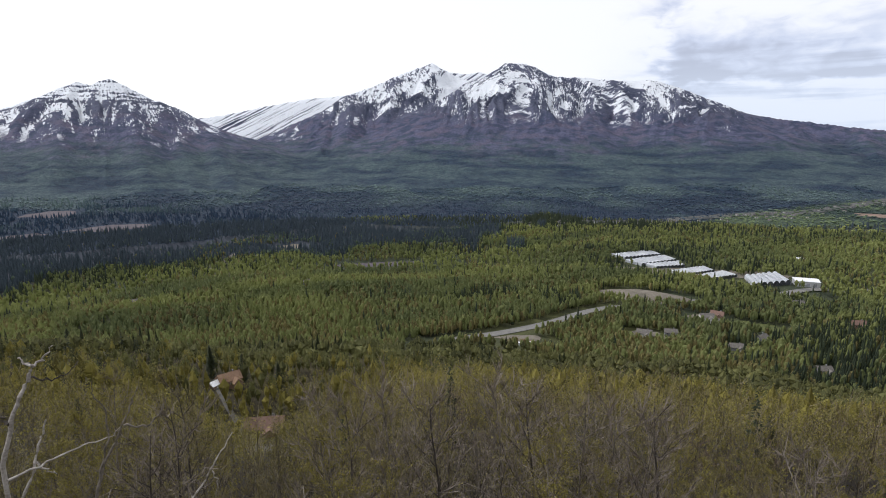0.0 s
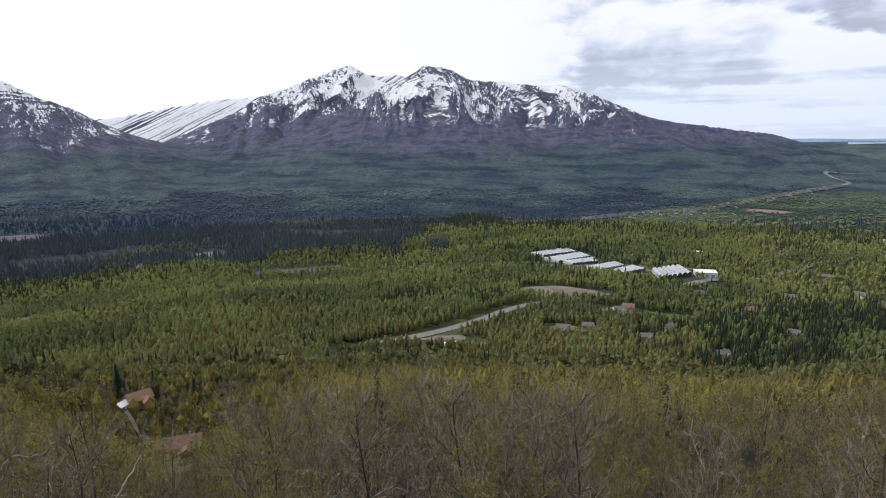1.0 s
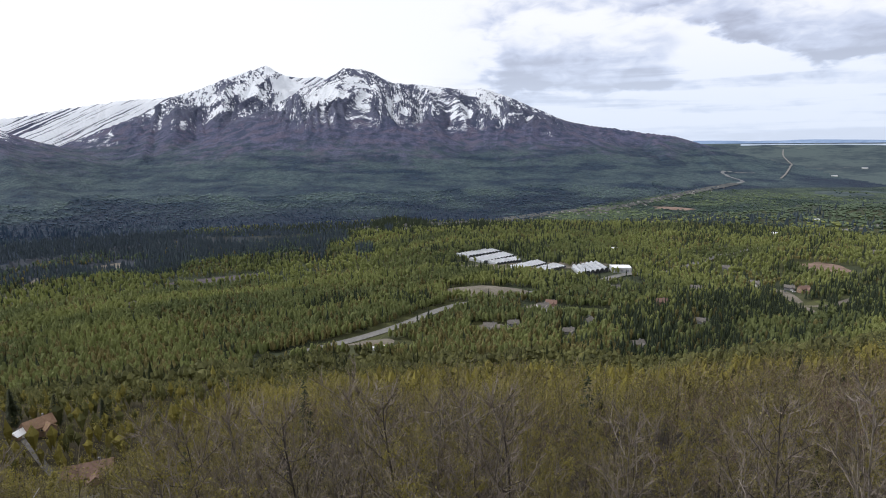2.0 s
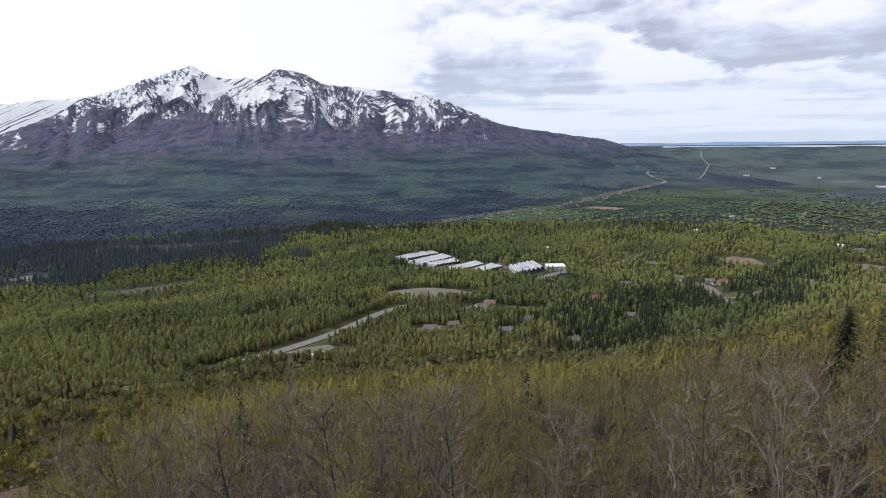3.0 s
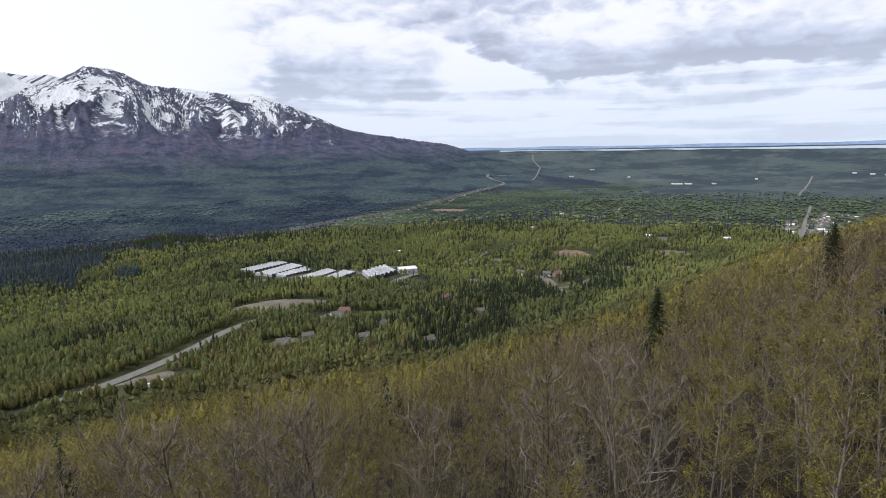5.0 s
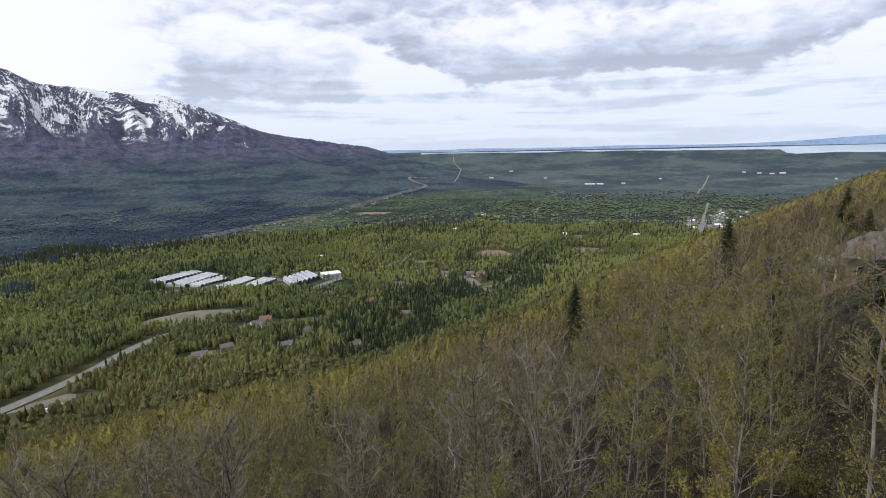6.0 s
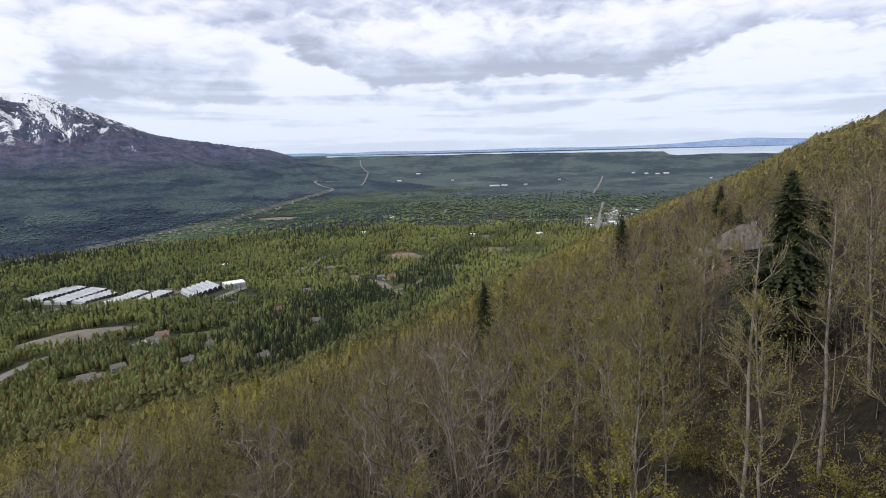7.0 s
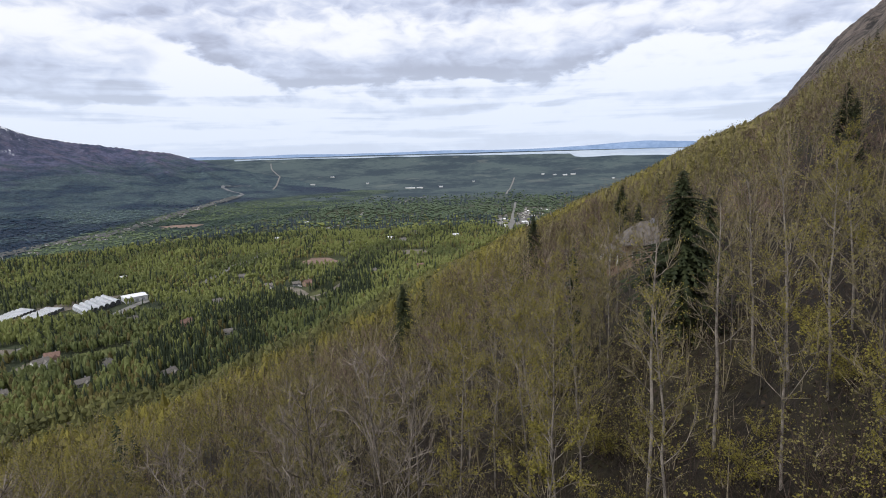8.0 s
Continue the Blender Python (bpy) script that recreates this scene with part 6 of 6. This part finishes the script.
def build_near_trees():
    leafy_label, bare_label = "young birch with pale bark and budding yellow-green leaves", "bare grey-brown birch with fine purple-grey twigs"
    kinds = [
        birch(1, 12.5, 1.0, .24, 18, .3, M_BARK, M_BIRCH_LEAF, leafy_label),
        birch(2, 11.0, 1.3, .28, 17, .22, M_BARK, M_BIRCH_LEAF, leafy_label),
        birch(3, 11.5, .3, .3, 19, .2, M_BARK, M_TWIG_LEAF, bare_label),
        birch(4, 9.5, .28, .34, 19, .15, M_DARK_BARK, M_TWIG_LEAF, "grey bare alder with spreading limbs and few buds"),
        birch(5, 13.0, .7, .2, 17, .42, M_BARK, M_BIRCH_LEAF, "tall slim birch with a bare pale trunk and thin crown"),
        birch(6, 8.0, 1.5, .34, 16, .1, M_BARK, M_BIRCH_LEAF, "low bushy birch in fresh yellow-green leaf"),
        birch(7, 10.0, .9, .3, 18, .2, M_DARK_BARK, M_TWIG_LEAF, "reddish-budded alder with dark bark"),
        birch(8, 13.0, .35, .2, 14, .4, M_BARK, M_BIRCH_LEAF, "tall slim birch with a bare pale trunk and thin crown", True),
        birch(9, 12.0, .9, .25, 15, .28, M_BARK, M_BIRCH_LEAF, leafy_label, True),
        birch(10, 11.5, .15, .32, 18, .2, M_BARK, M_TWIG_LEAF, bare_label, True),
    ]
    fixed = [(-86.4, 24.0, 7, 1.02), (-77.2, 22.0, 8, .95), (-92.5, 27.0, 7, .95), (-98.5, 31.0, 7, .85), (-101.5, 27.0, 8, .85), (-95.5, 36.0, 7, .9),
             (-14.9, 26.0, 9, 1.2), (-20.6, 26.0, 9, 1.15), (-4.0, 27.0, 9, .95), (-27.5, 24.0, 8, .9), (-52.0, 27.0, 3, 1.05), (-66.0, 24.0, 1, .95), (-70.0, 31.0, 2, .95), (-42.0, 25.0, 4, .8), (3.5, 25.0, 9, .9), (-21.0, 30.0, 9, 1.0), (-33.0, 28.0, 9, .85), (-47.0, 32.0, 9, 1.0), (-60.0, 26.0, 9, .95), (-56.5, 33.0, 2, 1.0), (9.0, 30.0, 2, .9), (31.5, 24.0, 3, 1.2), (28.5, 26.0, 3, 1.3), (27.0, 31.0, 6, 1.3), (13.0, 27.0, 9, 1.2), (10.5, 25.0, 3, 1.3), (6.0, 27.0, 9, 1.2), (0.5, 25.5, 3, 1.4), (-6.3, 27.0, 9, 1.25), (-10.5, 26.0, 3, 1.45), (-19.0, 25.5, 9, 1.2), (-24.0, 26.0, 3, 1.4), (-37.0, 25.0, 9, 1.15), (-49.5, 26.5, 3, 1.3), (-57.5, 25.0, 9, 1.15), (-8.5, 31.0, 9, 1.05), (-83.0, 58.0, 0, 1.0), (-81.4, 62.0, 1, 1.0), (-84.5, 52.0, 2, .95), (-85.7, 57.0, 3, .9), (-86.9, 60.0, 2, .95), (-80.2, 70.0, 3, 1.1)]
    spots = [(az, r) for az, r, _, _ in fixed]
    plan = list(fixed)
    rs = random.Random(21)
    tries = 0
    while len(plan) < 185 and tries < 9000:
        tries += 1
        az, r = rs.uniform(-114, 47), math.sqrt(rs.uniform(17 ** 2, 51 ** 2))
        x, y = polar(az, r)
        if any((x - q[0]) ** 2 + (y - q[1]) ** 2 < 2.5 ** 2 for q in (polar(*s) for s in spots)):
            continue
        if (az > 14 and r < 26 and rs.random() < .5) or (-93 < az < -83.5 and r > 20):
            continue
        patchy = float(vnoise(x / 14, y / 14, 33))
        k = rs.choice((0, 1, 5, 1, 4, 6)) if patchy > .55 else rs.choice((2, 3, 6, 6, 1, 4)) if patchy < .38 else rs.choice((0, 1, 2, 6, 4, 5, 6, 1))
        if az < -72 and k in (2, 3):
            k = rs.choice((1, 4, 6))
        spots.append((az, r))
        plan.append((az, r, k, rs.uniform(.72, 1.05) * (.72 if 15.5 < az < 25 else .8 if az < -94 else 1)))
    seen = set()
    for az, r, k, sc in plan:
        ob = kinds[k] if k not in seen else copy_thing(kinds[k], Matrix())
        seen.add(k)
        if az < -72:                                                         # these lean a little into the hill
            stand(ob, az, r, rs.uniform(130, 230), sc, rs.uniform(2.0, 6.5))
        else:
            stand(ob, az, r, rs.uniform(0, 360), sc, rs.uniform(-2.5, 2.5))
    big = spruce(31, 13.8, 3.2, "big full dark-green spruce in front of a house roof", 1.7, 1.4, 1.8, 8)
    stand(big, -88.6, 45.0)
    slim = spruce(32, 14.0, 1.5, "slim dark spruce standing over bare birches", 1.6, 1.0, 4.0)
    group = "slim spruces on the slope"
    tagged(slim, group=group)
    stand(slim, -60.2, 88.0, 0, 1.1)
    low = spruce(33, 12.0, 1.9, "narrow dark spruce among bare birches", 1.2, .8, 1.5)
    tagged(low, group=group)
    stand(low, -50.6, 150.0, 0, 1.1)
    for az, r, sc, which in ((-82.9, 108, .98, slim), (-74.2, 128, 1.1, slim), (-73.2, 118, .8, low), (-101.3, 62, .72, low), (-32.9, 98, .8, low), (-84.6, 100, .7, slim), (-80.4, 150, .9, low), (24.4, 270, 1.45, low),
                             (21.4, 262, 1.2, low), (17.9, 250, 1.2, low), (35.9, 330, 1.3, low), (30.2, 240, 1.0, low), (-0.8, 120, .8, low), (35.9, 120, .7, low), (-100.6, 75, .8, low), (-53.9, 120, .75, low), (-31.0, 150, .7, low), (-91.0, 62, .7, slim)):
        stand(copy_thing(which, Matrix()), az, r, rs.uniform(0, 360), sc)


def build_shrubs():
    proto = []
    for seed, leafiness, leaf, label in ((51, 2.2, M_BIRCH_LEAF, "low shrub in bright yellow-green leaf on the slope"), (52, .5, M_TWIG_LEAF, "tangled bare brown shrub on the slope")):
        rs = np.random.default_rng(seed)
        thing = tagged(new("shrub"), label, "shrub", "shrubs under the birches")
        tw, lf = Soup(), Soup()
        for i in range(18):
            th, up, L = rs.random() * math.tau, rs.uniform(.8, 2.2), rs.uniform(1.2, 3.0)
            w = np.array([math.cos(th), math.sin(th), up])
            w /= np.linalg.norm(w)
            p0 = np.array([math.cos(th), math.sin(th), 0]) * rs.uniform(0, .5) - (0, 0, .3)
            tip = p0 + w * L
            mid = (p0 + tip) / 2 + rs.normal(0, .12, 3)
            tube(tw, [p0, mid, tip], [.018, .012, .004], 3, rs.random())
            for j in range(7):
                a = mid + (tip - mid) * rs.random()
                b = a + rs.normal(0, .3, 3) + (0, 0, .25)
                tube(tw, [a, b], [.007, .003], 3, rs.random())
                m = int(9 * leafiness)
                c = a + (b - a) * rs.random((m, 1)) + rs.normal(0, .08, (m, 3))
                cards(lf, c, rs.uniform(.03, .06, m), np.clip(rs.normal(.55, .25, m), 0, 1))
        tagged(tw.build("branchwork", M_STALK, thing), kind="stuff")
        tagged(lf.build("foliage", leaf, thing), kind="stuff")
        proto.append(thing)
    rs = random.Random(4)
    for i in range(85):
        r = math.sqrt(rs.uniform(17 ** 2, 46 ** 2))
        az = rs.uniform(-113, -66) if i % 3 else rs.uniform(-70, 45)
        k = 0 if rs.random() < (.35 if az < -84 else .55) else 1
        stand(proto[k] if i < 2 and k == i else copy_thing(proto[k], Matrix()), az, r, rs.uniform(0, 360), rs.uniform(.6, 1.3))
    for k in (0, 1):
        stand(proto[k], -97.0 + 9 * k, 24.0)


def build_dead_birch():
    """Bleached dead birches that lean out from the foot of the bluff."""
    def at(az, el, r):
        x, y = polar(az + .5, r)
        return np.array([float(x), float(y), r * math.tan(radians(el))])

    def limb(name, pts, r0, r1, parent, mat):
        s = Soup()
        p = np.array(pts)
        u, v = np.linspace(0, 1, len(p)), np.linspace(0, 1, 4 * len(p))
        q = np.stack([np.interp(v, u, p[:, c]) for c in range(3)], 1)
        q[1:-1] = (q[:-2] + q[1:-1] * 2 + q[2:]) / 4 + np.random.default_rng(len(p)).normal(0, .012, (len(q) - 2, 3))
        tube(s, q, .85 * np.linspace(r0, r1, len(q)) * (1 + .12 * np.sin(np.arange(len(q)) * 2.1)), 8, .5)
        return s.build(name, mat, parent)
    a = tagged(new("dead_birch"), "bleached dead birch with broken forked top", "tree")
    limb("trunk", [at(41.5, -48, 8.0), at(41.9, -26, 8.0), at(40.8, -22.1, 8.0), at(39.4, -19.6, 8.0), at(38.7, -18.0, 8.0)], .036, .024, a, M_DEAD)
    limb("branch", [at(38.7, -18.1, 8.0), at(37.9, -17.5, 8.0), at(37.1, -16.7, 7.9)], .02, .008, a, M_DEAD)
    limb("branch", [at(38.7, -18.0, 8.0), at(39.3, -17.6, 8.1), at(39.6, -17.2, 8.1)], .02, .008, a, M_DEAD)
    limb("branch", [at(40.8, -22.2, 8.0), at(41.4, -21.2, 8.1), at(42.2, -20.6, 8.1)], .022, .008, a, M_DARK_BARK)
    limb("branch", [at(39.0, -18.9, 8.0), at(37.6, -19.5, 8.1), at(36.4, -19.2, 8.2), at(35.4, -18.4, 8.3)], .014, .005, a, M_DARK_BARK)
    b = tagged(new("dead_birch"), "bleached dead branch stem curving over the undergrowth", "tree")
    limb("trunk", [at(42.6, -50, 7.6), at(41.4, -29, 7.6), at(39.6, -25.6, 7.7), at(38.9, -23.9, 7.8), at(38.4, -22.5, 7.8)], .026, .011, b, M_DEAD)
    limb("branch", [at(41.6, -26.2, 7.6), at(39, -25.8, 7.7), at(36.2, -25.2, 7.9), at(33.9, -25.3, 8.0), at(33.0, -24.6, 8.0)], .018, .005, b, M_DEAD)
    limb("branch", [at(39.5, -25.5, 7.7), at(38.8, -26.5, 7.8), at(38.2, -26.9, 7.9)], .014, .006, b, M_DEAD)
    c = tagged(new("dead_birch"), "grey dead birch with two crooked stems", "tree")
    limb("trunk", [at(37.5, -52, 9.5), at(35.9, -30, 9.5), at(34.2, -27, 9.5), at(32.6, -24.5, 9.5), at(31.6, -22.6, 9.5), at(31.1, -21.6, 9.5)], .035, .008, c, M_BARK)
    limb("branch", [at(35.0, -28.3, 9.5), at(33.8, -24.8, 9.5), at(33.9, -22.6, 9.5), at(34.7, -21.5, 9.5), at(34.6, -20.4, 9.5)], .018, .005, c, M_BARK)
    limb("branch", [at(32.6, -24.6, 9.5), at(30.7, -25.2, 9.4), at(29.4, -24.2, 9.4), at(28.7, -22.9, 9.4)], .022, .007, c, M_BARK)
    d = tagged(new("dead_birch"), "thin bleached broken stem rising from the brush", "tree")
    limb("trunk", [at(30.5, -50, 9.0), at(27.8, -32.4, 9.0), at(26.0, -30.6, 9.0), at(24.5, -28.9, 9.0), at(23.2, -27.3, 9.0)], .028, .008, d, M_DEAD)
    limb("branch", [at(25.4, -30.2, 9.0), at(25.0, -31.2, 9.0), at(25.3, -32.4, 9.0)], .012, .005, d, M_DEAD)


def build_undergrowth():
    """Dead stalks, brush and fallen leaves under the near trees."""
    cover = stuff_thing("undergrowth", "brown dead stalks, low brush and fallen leaves under the birches", "undergrowth")
    sticks, litter = Soup(), Soup()
    az, r, x, y = scatter(15000, -114, 48, 13, 80, 1.6)
    z = ground_z(x, y)
    P = np.stack([x, y, z - .05], 1)
    L = RNG.uniform(.3, 1.9, len(P))
    w = RNG.normal(0, .45, (len(P), 3))
    w[:, 2] = RNG.uniform(.4, 1.0, len(P))
    th = RNG.random(len(P)) * math.tau
    off = np.stack([np.cos(th), np.sin(th), th * 0], 1) * RNG.uniform(.008, .02, (len(P), 1))
    sticks.tris(P - off, P + off, P + w * L[:, None], RNG.random(len(P)))
    fallen = RNG.random(len(P)) < .03
    A = P[fallen] + (0, 0, .15)
    flat = np.stack([np.cos(th[fallen]), np.sin(th[fallen]), RNG.normal(0, .1, fallen.sum())], 1) * RNG.uniform(2, 5, (fallen.sum(), 1))
    B = A + flat
    B[:, 2] = ground_z(B[:, 0], B[:, 1]) + .2
    up = np.array([0, 0, .045])
    sticks.tris(A - up, A + up, B, RNG.random(len(A)))
    az, r, x, y = scatter(26000, -114, 48, 13, 90, 1.6)
    c = np.stack([x, y, ground_z(x, y) + RNG.random(len(x)) ** 2 * 1.3], 1)
    cards(litter, c, RNG.uniform(.05, .17, len(c)), np.clip(RNG.normal(.4, .3, len(c)), 0, 1))
    # a thicket of thin bare saplings between the trees
    az, r, x, y = scatter(5200, -114, 48, 15, 62, 1.5)
    keep = RNG.random(len(az)) < np.where(az < -62, .7, .45)
    x, y = x[keep], y[keep]
    P = np.stack([x, y, ground_z(x, y) - .1], 1)
    m = len(P)
    tall = RNG.uniform(1.6, 4.6, m)
    th = RNG.random(m) * math.tau
    top = P + np.stack([RNG.normal(0, .16, m) * tall, RNG.normal(0, .16, m) * tall, tall], 1)
    off = np.stack([np.cos(th), np.sin(th), th * 0], 1) * RNG.uniform(.008, .02, (m, 1))
    tone = RNG.random(m)
    sticks.tris(P - off, P + off, top, tone)
    for _ in range(5):
        f = RNG.uniform(.3, .95, (m, 1))
        q = P + (top - P) * f
        w = RNG.normal(0, .5, (m, 3))
        w[:, 2] = RNG.uniform(.4, 1.1, m)
        sticks.tris(q - off * .6, q + off * .6, q + w * (tall * .28)[:, None], tone)
    # bushes of fine pale twigs with a few young leaves
    twig, young = Soup(), Soup()
    az, r, x, y = scatter(1500, -114, 48, 15, 64, 1.6)
    keep = (RNG.random(len(az)) < np.where(az < -78, .28, .75)) & ~((az > 15) & (r < 24))
    az, r, x, y = az[keep], r[keep], x[keep], y[keep]
    P = np.stack([x, y, ground_z(x, y) - .2], 1)
    m = len(P)
    tall = RNG.uniform(1.8, 6.0, m)
    wide, tone = tall * RNG.uniform(.22, .4, m), RNG.random(m)
    stems = 3
    for _ in range(stems):
        top = P + np.stack([RNG.normal(0, .12, m) * tall, RNG.normal(0, .12, m) * tall, tall * RNG.uniform(.7, 1.0, m)], 1)
        th = RNG.random(m) * math.tau
        off = np.stack([np.cos(th), np.sin(th), th * 0], 1) * (.012 + .006 * tall)[:, None]
        twig.tris(P - off, P + off, top, tone)
    brush(twig, P, tall, wide, tone, 46, np.full(m, .012))
    leafed = RNG.random(m) < .35 + .5 * (vnoise(x / 12, y / 12, 99) > .5)
    puffs(young, P[leafed], tall[leafed], wide[leafed] * 1.05, tone[leafed], 60, np.full(leafed.sum(), .045))
    tagged(twig.build("bush_twigs", M_TWIG, cover), kind="stuff")
    tagged(young.build("bush_leaves", M_BIRCH_LEAF, cover), kind="stuff")
    tagged(sticks.build("stalks", M_STALK, cover), kind="stuff")
    tagged(litter.build("leaf_litter", M_FALLEN, cover), kind="stuff")


build_undergrowth()
build_near_trees()
build_shrubs()
build_dead_birch()
